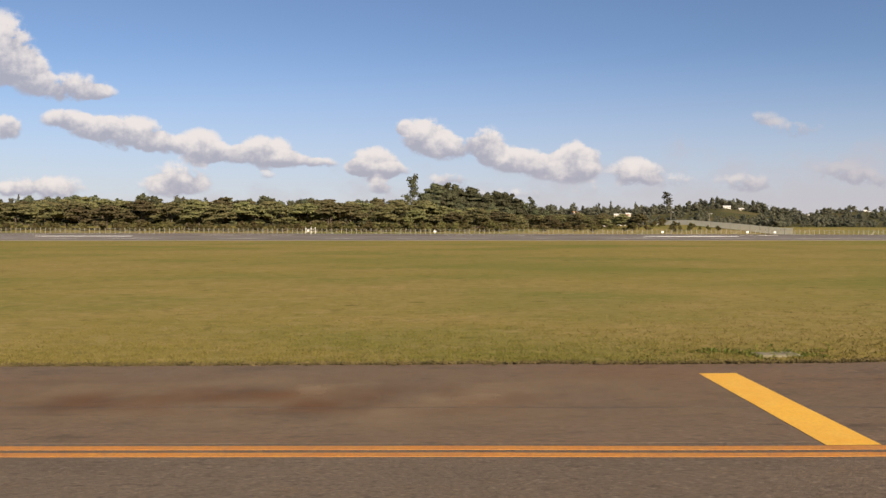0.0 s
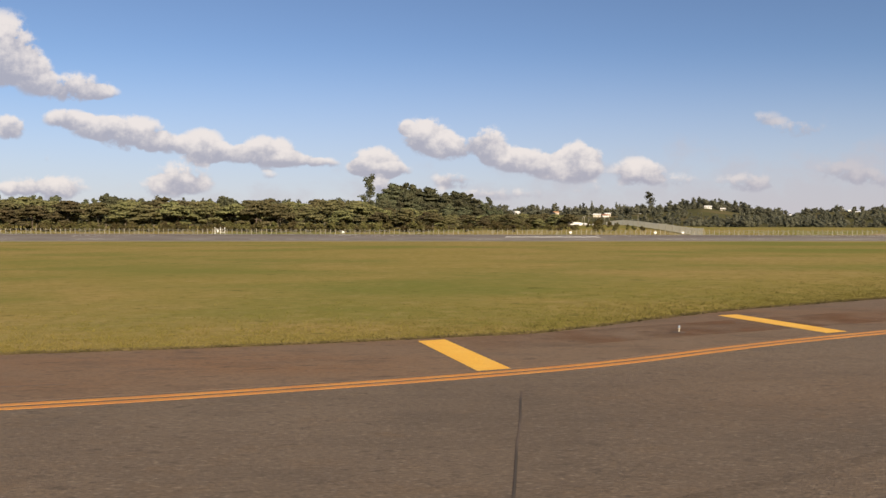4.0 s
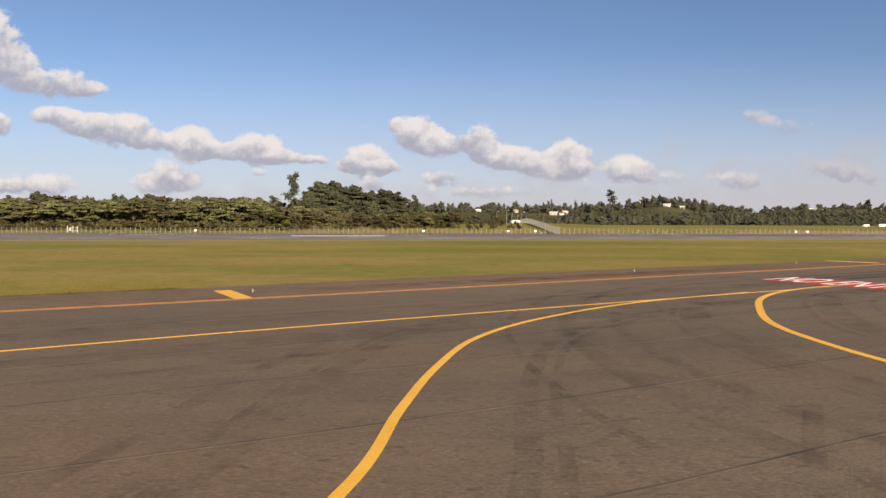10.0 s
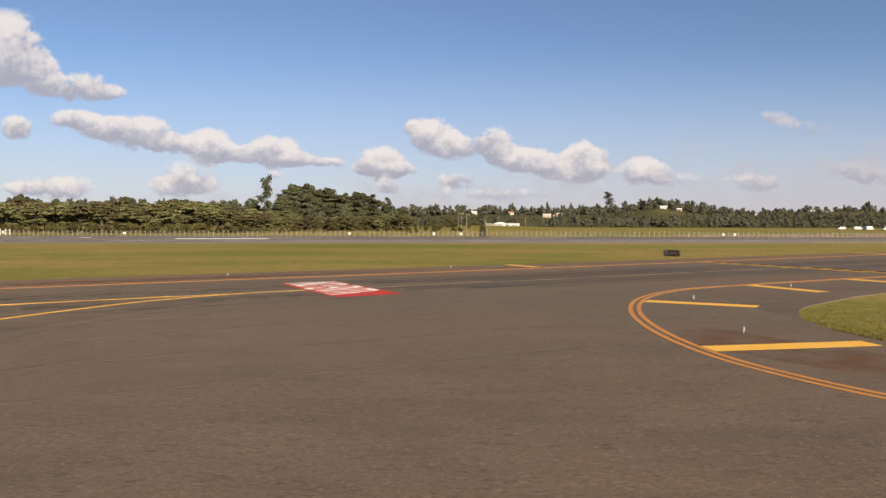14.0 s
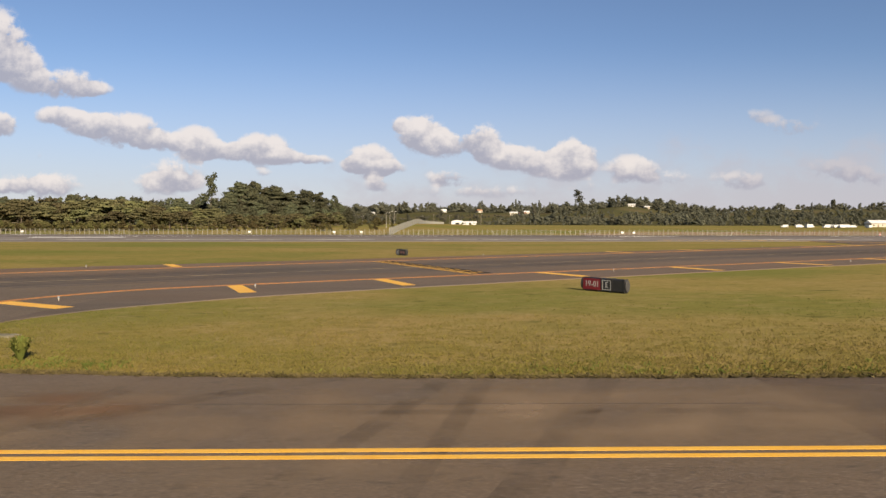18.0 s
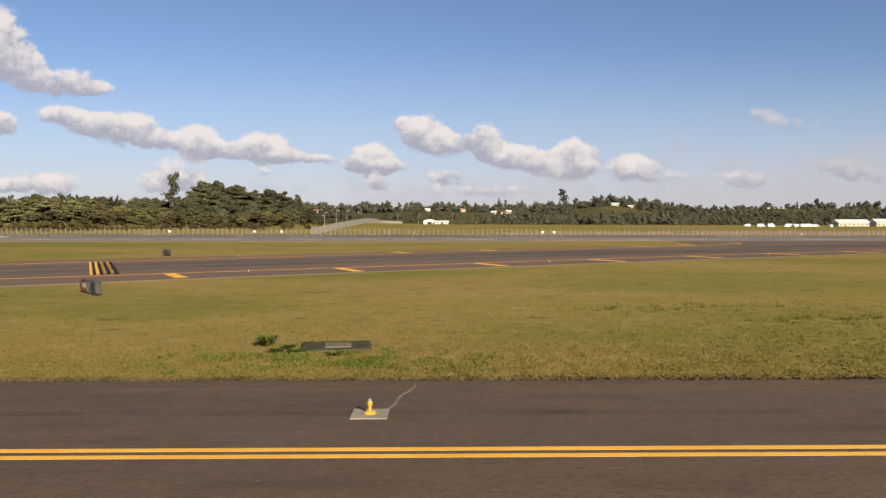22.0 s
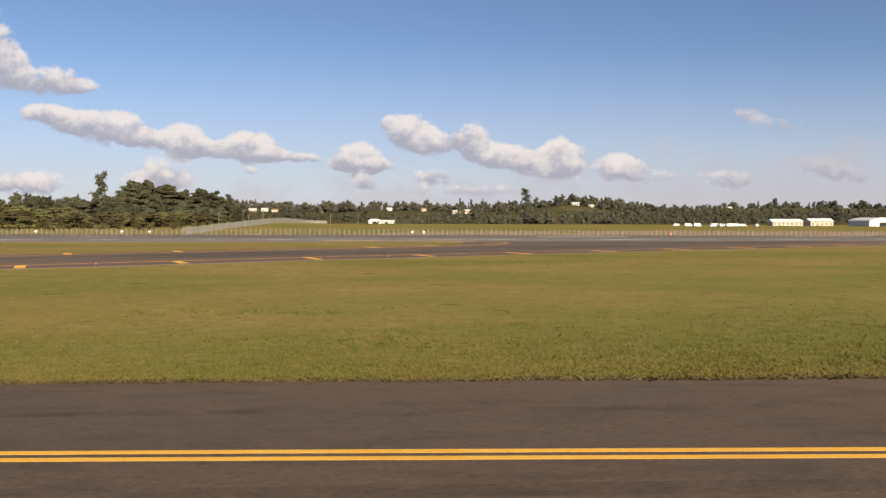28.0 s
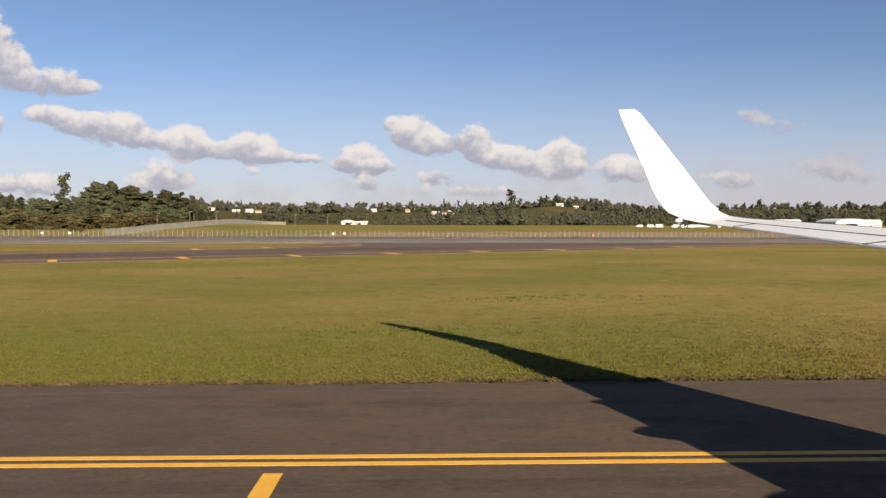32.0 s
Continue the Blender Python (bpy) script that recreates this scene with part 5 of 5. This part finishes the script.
plant([GUM[2]], 66, 548, 0.9)
for k in range(34):
    plant(ROUND, random.uniform(-60, 84), random.uniform(470, 530), random.uniform(0.7, 1.2))
for k in range(60):                                                    # taller trees showing over the umbrella crowns
    x = random.uniform(-480, -50)
    kind = random.choice((ROUND, SPIRE, GUM, ROUND))
    plant(kind, x, random.uniform(540, 700), random.uniform(1.8, 2.25) if kind is ROUND else random.uniform(0.78, 1.0))
for k in range(22):                                                    # a dark stand high over the umbrella crowns
    plant(random.choice((ROUND, SPIRE)), random.uniform(-345, -175), random.uniform(560, 640), 1.0).scale *= random.uniform(0.92, 1.12)
for k in range(26):
    plant(random.choice((SPIRE, GUM)), random.uniform(-700, -120), random.uniform(800, 1010), random.uniform(0.72, 1.0))


def clear_of_houses(x, y):
    return all(not (abs(x - hx * (y / hy) - 0) < 21 and hy - 330 < y < hy + 14) for hx, hy in HOUSES)


HOUSES = [(-92, 1130), (-52, 1120), (-40, 1150), (-22, 1135), (28, 1300), (249, 1050), (262, 1060), (271, 1085), (150, 1200), (205, 1150), (446, 1160), (474, 1175), (870, 1500), (905, 1590), (938, 1600), (1160, 1600), (700, 1420), (760, 1330)]


def far_wood(name, count, x0, x1, y0, y1, low, high, label, seed, conifer=0.03):
    """A distant wood: many small uneven crowns and trunks, joined."""
    r = random.Random(seed)
    V, F = [], []
    made = 0
    while made < count:
        y = r.uniform(y0, y1)
        x = r.uniform(x0, x1) * y / ((y0 + y1) / 2)
        stand = noise.noise(Vector((x * 0.011, y * 0.006, seed)))
        made += 1
        open_slope = not clear_of_houses(x, y)
        kind = r.random() if stand > -0.34 and not open_slope else r.uniform(0.17, 0.33)   # scrub between the stands
        tall = r.uniform(low * 0.6, high * 0.85) * (1 + 0.6 * stand)
        if kind < conifer:
            tall = min(tall * 1.45, 20)
            cl = heaped(6, r.random(), r.uniform(0.16, 0.24), 0.08, 0.92, 0.7)
        elif kind < 0.16:
            tall = min(tall * r.uniform(1.2, 1.5), 19)
            cl = heaped(8, r.random(), r.uniform(0.30, 0.42), 0.25, 0.92, r.uniform(0.25, 0.4))
        elif kind < 0.34:
            tall = min(tall * 0.5, 2.6 if open_slope else 9)
            cl = heaped(4, r.random(), r.uniform(0.7, 1.0), 0.08, 0.85, 0.4)
        else:
            cl = heaped(6, r.random(), r.uniform(0.52, 0.85), 0.10, 0.86, r.uniform(0.2, 0.45))
        v, f = crown_of([(c[0] * tall, c[1] * tall, c[2] * tall) for c in cl], [(c[3] * tall, c[3] * tall, c[4] * tall) for c in cl], 230, 0.085 * tall, 0.2, int(r.random() * 1e6), 0.66)
        z, n = ground_z(x, y), len(V)
        V += [(a + x, b + y, c + z) for a, b, c in v]
        F += [tuple(i + n for i in q) for q in f]
    return tagged(part_mesh(name, from_arrays(name, V, F), FAR_HAZED_LEAF), label, "wood", kind="stuff")


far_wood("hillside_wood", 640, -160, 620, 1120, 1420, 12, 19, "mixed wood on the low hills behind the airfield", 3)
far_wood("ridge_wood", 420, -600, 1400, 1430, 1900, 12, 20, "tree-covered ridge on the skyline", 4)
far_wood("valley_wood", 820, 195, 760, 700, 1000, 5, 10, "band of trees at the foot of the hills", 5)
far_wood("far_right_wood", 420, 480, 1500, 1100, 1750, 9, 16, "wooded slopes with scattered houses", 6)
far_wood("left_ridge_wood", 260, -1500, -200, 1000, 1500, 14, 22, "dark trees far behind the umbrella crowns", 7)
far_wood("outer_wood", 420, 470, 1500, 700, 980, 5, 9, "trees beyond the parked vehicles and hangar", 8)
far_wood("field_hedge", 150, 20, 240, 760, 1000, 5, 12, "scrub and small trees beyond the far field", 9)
plant([GUM[1]], 377, 1247, 1.65)
plant([GUM[0]], 294, 1395, 0.95)
for src in UMBRELLA + SPIRE + GUM + ROUND + BUSH:
    for o in [*src.children, src]:
        bpy.data.objects.remove(o)

# ---- buildings on the hills and beyond the fence ----
WALL_CREAM = material("cream_plaster", (0.496, 0.440, 0.352), 0.9, vary=[((0.400, 0.344, 0.272), 0.6, 0.5)], per_object=0.15)
WALL_WHITE = material("white_plaster", (0.624, 0.608, 0.576), 0.9, vary=[((0.512, 0.496, 0.464), 0.6, 0.5)])
ROOF_TILE = material("clay_tile_roof", (0.300, 0.150, 0.085), 0.85, vary=[((0.240, 0.096, 0.052), 0.9, 0.6)], per_object=0.2)
ROOF_PALE = material("pale_sheet_roof", (0.640, 0.632, 0.608), 0.55, vary=[((0.496, 0.488, 0.464), 0.25, 0.5)])
PANE = material("dark_window_glass", (0.024, 0.028, 0.032), 0.15)
DOOR = material("brown_wooden_door", (0.128, 0.072, 0.040), 0.7, vary=[((0.080, 0.048, 0.028), 3, 0.6)])


def house(x, y, wide, deep, tall, turn_deg, roof_mat, wall_mat, label):
    root = empty("house", pose(x, y, ground_z(x, y) - 0.2, 0, 0, turn_deg), label, "house", "houses on the hills")
    bm = bmesh.new()
    box(bm, (-wide / 2, -deep / 2, -1.5), (wide / 2, deep / 2, tall), 0.04)
    part("wall", bm, wall_mat, root)
    bm = bmesh.new()
    e, rise = 0.7, deep * 0.24
    q = [bm.verts.new(p) for p in ((-wide / 2 - e, -deep / 2 - e, tall - 0.1), (wide / 2 + e, -deep / 2 - e, tall - 0.1), (wide / 2 + e, deep / 2 + e, tall - 0.1), (-wide / 2 - e, deep / 2 + e, tall - 0.1), (-wide / 2 - e, 0, tall + rise), (wide / 2 + e, 0, tall + rise))]
    for f in ((0, 1, 5, 4), (2, 3, 4, 5), (0, 4, 3), (1, 2, 5), (3, 2, 1, 0)):
        bm.faces.new([q[i] for i in f])
    part("roof", bm, roof_mat, root)
    for k in range(max(2, int(wide / 3.5))):
        wx = -wide / 2 + (k + 0.5) * wide / max(2, int(wide / 3.5))
        if k == 1:
            bm = bmesh.new()
            box(bm, (wx - 0.5, -deep / 2 - 0.05, 0.2), (wx + 0.5, -deep / 2 + 0.02, 2.3), 0.02)
            part("door", bm, DOOR, root)
            continue
        bm = bmesh.new()
        box(bm, (wx - 0.75, -deep / 2 - 0.06, 1.0), (wx + 0.75, -deep / 2 + 0.02, 2.4), 0.02)
        w = part("window", bm, WALL_WHITE, root)
        bm = bmesh.new()
        box(bm, (wx - 0.62, -deep / 2 - 0.08, 1.12), (wx + 0.62, -deep / 2 - 0.04, 2.28))
        part("pane", bm, PANE, w)


random.seed(5)
for i, (x, y) in enumerate(HOUSES):
    big = x > 800
    house(x, y, random.uniform(18, 30) if big else random.uniform(7, 11), random.uniform(6, 8), random.uniform(2.6, 4.0), random.uniform(-25, 25), ROOF_PALE if big or i % 3 != 0 else ROOF_TILE, WALL_WHITE if i % 2 == 0 else WALL_CREAM,
          "white-roofed building among trees on the ridge" if big else ("house with pale sheet roof on the wooded hill" if i % 3 != 0 else "house with clay tile roof on the wooded hill"))


def vaulted_shed(x, y, wide, deep, tall, label, turn_deg=0):
    root = empty("vaulted_shed", pose(x, y, ground_z(x, y) - 0.1, 0, 0, turn_deg), label, "shed")
    bm = bmesh.new()
    box(bm, (-wide / 2, -deep / 2, -0.5), (wide / 2, deep / 2, tall * 0.55), 0.05)
    part("wall", bm, WALL_WHITE, root)
    bm = bmesh.new()
    rows = []
    for k in range(13):
        a = math.pi * k / 12
        px, pz = -math.cos(a) * (wide / 2 + 0.4), tall * 0.55 + math.sin(a) * tall * 0.45
        rows.append([bm.verts.new((px, -deep / 2 - 0.5, pz)), bm.verts.new((px, deep / 2 + 0.5, pz))])
    for p, q in zip(rows, rows[1:]):
        bm.faces.new((p[0], q[0], q[1], p[1]))
    bm.faces.new([r[0] for r in rows][::-1])
    bm.faces.new([r[1] for r in rows])
    part("vaulted_roof", bm, ROOF_PALE, root)
    bm = bmesh.new()
    box(bm, (-wide * 0.18, -deep / 2 - 0.08, 0), (wide * 0.18, -deep / 2 + 0.02, tall * 0.45), 0.03)
    part("gate", bm, PANE, root, "dark open gateway")
    return root


vaulted_shed(160.5, 725, 11.5, 14, 4.6, "white vaulted shed at the edge of the field")
house(172.5, 727, 13, 7, 1.9, 0, ROOF_PALE, WALL_WHITE, "low white annexe beside the vaulted shed")
vaulted_shed(569, 580, 27, 24, 7.0, "white arched hangar beyond the runway", 6)
house(509, 605, 25, 10, 3.4, 0, ROOF_PALE, WALL_CREAM, "long low building with pale roof beyond the field")
house(598, 590, 14, 8, 4.6, 0, ROOF_PALE, WALL_WHITE, "small white building beside the hangar")
house(541, 612, 20, 10, 4.0, 4, ROOF_PALE, WALL_CREAM, "low building with pale roof beyond the field")


def parked_van(x, y, turn_deg, long, tall, label):
    root = empty("parked_van", pose(x, y, ground_z(x, y), 0, 0, turn_deg), label, "van", "parked vehicles")
    bm = bmesh.new()
    box(bm, (-long / 2, -0.95, 0.35), (long / 2 - 0.9, 0.95, tall), 0.12)
    box(bm, (long / 2 - 1.0, -0.92, 0.35), (long / 2, 0.92, tall * 0.62), 0.15)
    part("body", bm, WHITE_METAL, root)
    bm = bmesh.new()
    box(bm, (long / 2 - 1.05, -0.97, tall * 0.58), (long / 2 - 0.72, 0.97, tall * 0.9), 0.04)
    part("windscreen", bm, PANE, root)
    for sx in (-0.32, 0.34):
        for sy in (-0.86, 0.86):
            bm = bmesh.new()
            turned(bm, [(0.2, -0.12), (0.36, -0.11), (0.36, 0.11), (0.2, 0.12)], 14, Matrix.Translation((sx * long, sy, 0.36)) @ Euler((radians(90), 0, 0)).to_matrix().to_4x4())
            part("wheel", bm, SIGN_BLACK, root)


random.seed(8)
for k in range(15):
    parked_van(394 + k * 3.6 + random.uniform(-0.8, 0.8), 520 + random.uniform(-14, 14), random.uniform(-15, 15) + random.choice((0, 90, 180)), random.uniform(4.6, 6.4), random.uniform(1.9, 2.7), "white van parked in the far lot")
for k, (x, y, tall) in enumerate([(119.1, 330, 7.0), (117.4, 380, 7.2), (116.6, 430, 7.4), (138.6, 560, 9), (152, 640, 9), (90, 505, 7), (182, 690, 10)]):
    root = empty("lamp_post", pose(x, y, ground_z(x, y)), "slender pale lamp post behind the fence", "lamp post", "lamp posts")
    bm = bmesh.new()
    turned(bm, [(0.14, -0.3), (0.13, 0.5), (0.07, tall)], 8)
    part("pole", bm, FENCE_POST, root)
    bm = bmesh.new()
    box(bm, (-0.05, -0.05, tall - 0.1), (1.1, 0.05, tall), 0.02)
    part("arm", bm, GALVANISED, root)
    bm = bmesh.new()
    box(bm, (0.75, -0.16, tall - 0.2), (1.35, 0.16, tall - 0.04), 0.05)
    part("lamp_head", bm, WHITE_METAL, root)


# ---- the aircraft's wing, where it stands at the end of the ride ----
AIRCRAFT_WHITE = material("white_aircraft_paint", (0.84, 0.84, 0.83), 0.28, vary=[((0.78, 0.78, 0.77), 0.5, 0.5)], coat=0.4)
WING_GREY = material("light_grey_wing_paint", (0.60, 0.61, 0.64), 0.42, vary=[((0.53, 0.54, 0.57), 0.7, 0.5), ((0.66, 0.67, 0.69), 2.5, 0.4)], stretch=(1, 0.25, 1))
SEAL = material("dark_panel_gap", (0.05, 0.05, 0.055), 0.7)
TYRE = material("black_tyre_rubber", (0.02, 0.02, 0.02), 0.85)
SLAT_GREY = material("pale_grey_slat_paint", (0.64, 0.65, 0.67), 0.45, vary=[((0.58, 0.59, 0.62), 1.5, 0.5)])
NOSE = Matrix.Translation((241.13, -2.16, 5.15)) @ Euler((0, 0, -0.0104)).to_matrix().to_4x4()      # x ahead, y to the wing tip, z up, from the passenger's eye
GROUND = -3.72
plane = empty("airliner", NOSE, "white jet airliner with grey wing and upswept winglet", "aircraft")
# span, trailing edge, leading edge, height, lean of the section (0 flat, 1 upright)
STATIONS = [(-1.8, 8.2, 15.9, -1.25, 0), (0.2, 8.2, 15.0, -1.12, 0), (4.4, 8.05, 12.35, -0.86, 0), (7.6, 7.2, 10.45, -0.62, 0), (10.45, 6.38, 8.85, -0.42, 0), (13.0, 5.65, 7.32, -0.21, 0), (14.6, 5.19, 6.38, -0.07, 0.02)]
TIP = [(14.6, 5.19, 6.38, -0.07, 0.02), (15.12, 5.04, 6.10, 0.0, 0.14), (15.44, 4.84, 5.93, 0.13, 0.45), (15.62, 4.71, 5.79, 0.34, 0.75), (15.72, 4.58, 5.60, 0.62, 0.92), (15.82, 4.42, 5.28, 1.08, 0.97), (15.95, 4.15, 4.80, 1.74, 0.97), (16.06, 3.95, 4.40, 2.28, 0.97), (16.08, 3.93, 4.28, 2.37, 0.97)]
AEROFOIL = [(0, 0), (0.015, 0.022), (0.06, 0.045), (0.16, 0.066), (0.32, 0.074), (0.5, 0.064), (0.7, 0.04), (0.88, 0.016), (1, 0.003), (1, -0.003), (0.85, -0.012), (0.6, -0.03), (0.35, -0.046), (0.15, -0.044), (0.04, -0.028)]


def loft(stations, thick=1.0):
    bm = bmesh.new()
    rings = []
    for s, te, le, z, lean in stations:
        up = Vector((0, -math.sin(lean * math.pi / 2), math.cos(lean * math.pi / 2)))
        rings.append([bm.verts.new(Vector((le + (te - le) * u, s, z)) + up * (w * (le - te) * thick)) for u, w in AEROFOIL])
    n = len(AEROFOIL)
    for a, b in zip(rings, rings[1:]):
        for k in range(n):
            bm.faces.new((a[k], b[k], b[(k + 1) % n], a[(k + 1) % n]))
    bm.faces.new(rings[0])
    bm.faces.new(rings[-1][::-1])
    return bm


def wing_at(s):
    f = [float(np.interp(s, [q[0] for q in STATIONS], [q[k] for q in STATIONS])) for k in (1, 2, 3)]
    return f


wing = part("wing", loft(STATIONS), WING_GREY, plane, "light grey wing skin", True)
winglet = part("winglet", loft(TIP), AIRCRAFT_WHITE, plane, "white upswept winglet", True)
for p in (wing, winglet):
    p.modifiers.new("crisp", "EDGE_SPLIT").split_angle = radians(50)


def skin_panel(name, s0, s1, u0, u1, lift, mat, parent, label=""):
    """A thin panel lying on the wing's upper skin between two spans and two chord shares."""
    bm = bmesh.new()
    us, ws = [p[0] for p in AEROFOIL[:9]], [p[1] for p in AEROFOIL[:9]]
    grid = []
    for i in range(7):
        s = s0 + (s1 - s0) * i / 6
        te, le, z = wing_at(s)
        grid.append([bm.verts.new((le + (te - le) * u, s, z + float(np.interp(u, us, ws)) * (le - te) + lift)) for u in (u0, u0 + (u1 - u0) * 0.33, u0 + (u1 - u0) * 0.66, u1)])
    for a, b in zip(grid, grid[1:]):
        for k in range(3):
            bm.faces.new((a[k], b[k], b[k + 1], a[k + 1]))
    ob = part(name, bm, mat, parent, label)
    ob.modifiers.new("thick", "SOLIDIFY").thickness = 0.012
    return ob


skin_panel("aileron", 10.9, 13.6, 0.72, 0.985, 0.012, WING_GREY, wing)
skin_panel("flap", 4.6, 10.8, 0.70, 0.985, 0.012, WING_GREY, wing)
for a, b in ((4.8, 6.4), (6.5, 8.1), (8.2, 9.5), (9.6, 10.7)):
    skin_panel("spoiler", a, b, 0.52, 0.68, 0.014, WING_GREY, wing)
skin_panel("panel_gap", 4.6, 14.4, 0.688, 0.695, 0.013, SEAL, wing)
skin_panel("panel_gap", 1.0, 14.5, 0.16, 0.164, 0.008, SEAL, wing)
skin_panel("panel_gap", 10.8, 10.88, 0.70, 0.985, 0.014, SEAL, wing)
skin_panel("panel_gap", 13.6, 13.66, 0.72, 0.985, 0.014, SEAL, wing)
bm = bmesh.new()
hinge, lip = [], []
for k in range(9):
    q = 3.2 + (9.2 - 3.2) * k / 8
    te, le, z = wing_at(q)
    hinge.append((bm.verts.new((te + 0.25, q, z - 0.01)), bm.verts.new((te + 0.25, q, z - 0.09))))
    lip.append(bm.verts.new((te - 0.42 + 0.01 * k, q, z - 0.30)))
for k in range(8):
    bm.faces.new((hinge[k][0], hinge[k + 1][0], lip[k + 1], lip[k]))
    bm.faces.new((lip[k], lip[k + 1], hinge[k + 1][1], hinge[k][1]))
part("lowered_flap", bm, WING_GREY, wing, "slightly lowered trailing flap")
skin_panel("leading_edge_slat", 4.4, 14.4, 0.012, 0.15, 0.007, SLAT_GREY, wing, "smooth pale grey leading edge")
bm = bmesh.new()
bmesh.ops.create_uvsphere(bm, u_segments=12, v_segments=8, radius=0.07, matrix=Matrix.Translation((5.02, 15.2, -0.05)) @ Matrix.Diagonal((1.9, 1, 1, 1)))
part("navigation_light", bm, AIRCRAFT_WHITE, winglet, "clear tip light housing", True)
for s, long, fat in ((4.3, 3.2, 1.1), (7.15, 3.0, 1.25), (8.95, 1.5, 0.5)):
    te, le, z = wing_at(s)
    bm = bmesh.new()
    bmesh.ops.create_uvsphere(bm, u_segments=16, v_segments=10, radius=1.0, matrix=Matrix.Translation((te + long * 0.22, s, z - 0.16 * fat)) @ Matrix.Diagonal((long / 2, 0.17 * fat, 0.24 * fat, 1)))
    part("flap_fairing", bm, WING_GREY, wing, "canoe-shaped flap fairing", True)
for x, y0 in ((4.97, 15.0), (5.3, 14.0), (5.6, 13.1)):
    bm = bmesh.new()
    turned(bm, [(0.012, 0), (0.006, 0.22)], 6, Matrix.Translation((x, y0, wing_at(y0)[2])) @ Euler((0, radians(-90), 0)).to_matrix().to_4x4())
    part("static_wick", bm, SEAL, wing)


def barrel(profile, m, mat, name, parent, label=""):
    bm = bmesh.new()
    turned(bm, profile, 28, m)
    return part(name, bm, mat, parent, label, False)


AXIS = Euler((0, radians(90), 0)).to_matrix().to_4x4()
barrel([(1.86, 0.0), (1.9, 0.05), (1.92, 8.0), (1.92, 15.5), (1.86, 17.5), (1.66, 19.4), (1.28, 21.0), (0.75, 22.2), (0.28, 22.8), (0.02, 22.95)], Matrix.Translation((1.2, -2.05, -0.30)) @ AXIS @ Matrix.Diagonal((1.03, 1, 1, 1)), AIRCRAFT_WHITE, "fuselage", plane, "white rounded fuselage")
bm = bmesh.new()
bmesh.ops.create_uvsphere(bm, u_segments=20, v_segments=10, radius=1.0, matrix=Matrix.Translation((5.1, -2.05, 1.52)) @ Matrix.Diagonal((1.15, 0.55, 0.36, 1)))
part("radome", bm, AIRCRAFT_WHITE, plane, "low white antenna dome", True)
for k in range(34):
    bm = bmesh.new()
    box(bm, (1.9 + k * 0.508, -0.20, -0.16), (2.13 + k * 0.508, -0.10, 0.18), 0.045)
    part("cabin_window", bm, PANE, plane)
engine = barrel([(0.72, 0.0), (0.95, 0.6), (1.06, 1.8), (1.04, 2.9), (0.94, 3.5), (0.86, 3.52), (0.80, 3.3), (0.78, 2.6)], Matrix.Translation((11.9, 3.0, -2.05)) @ AXIS, AIRCRAFT_WHITE, "engine", plane, "white engine nacelle")
barrel([(0.80, 0.0), (0.78, 0.06), (0.18, 0.10), (0.02, 0.42)], Matrix.Translation((14.4, 3.0, -2.05)) @ AXIS, SEAL, "fan", engine)
bm = bmesh.new()
box(bm, (10.6, 2.85, -1.35), (14.2, 3.15, -0.82), 0.08)
part("pylon", bm, AIRCRAFT_WHITE, engine)
for x, y, r in ((8.6, 1.0, 0.56), (8.6, -5.1, 0.56), (21.5, -2.05, 0.35)):
    for dy in (-0.32, 0.32):
        bm = bmesh.new()
        turned(bm, [(r * 0.5, -0.17), (r * 0.9, -0.16), (r, -0.09), (r, 0.09), (r * 0.9, 0.16), (r * 0.5, 0.17)], 24, Matrix.Translation((x, y + dy, GROUND + r)) @ Euler((radians(90), 0, 0)).to_matrix().to_4x4())
        wheel = part("wheel", bm, TYRE, plane)
        bm = bmesh.new()
        turned(bm, [(r * 0.48, -0.185), (r * 0.5, 0.185)], 16, Matrix.Translation((x, y + dy, GROUND + r)) @ Euler((radians(90), 0, 0)).to_matrix().to_4x4())
        part("rim", bm, GALVANISED, wheel)
    bm = bmesh.new()
    turned(bm, [(0.10, 0.0), (0.11, 1.2), (0.13, 2.2 if y != -2.05 else 1.2)], 12, Matrix.Translation((x, y, GROUND + r)))
    part("gear_leg", bm, GALVANISED, plane)
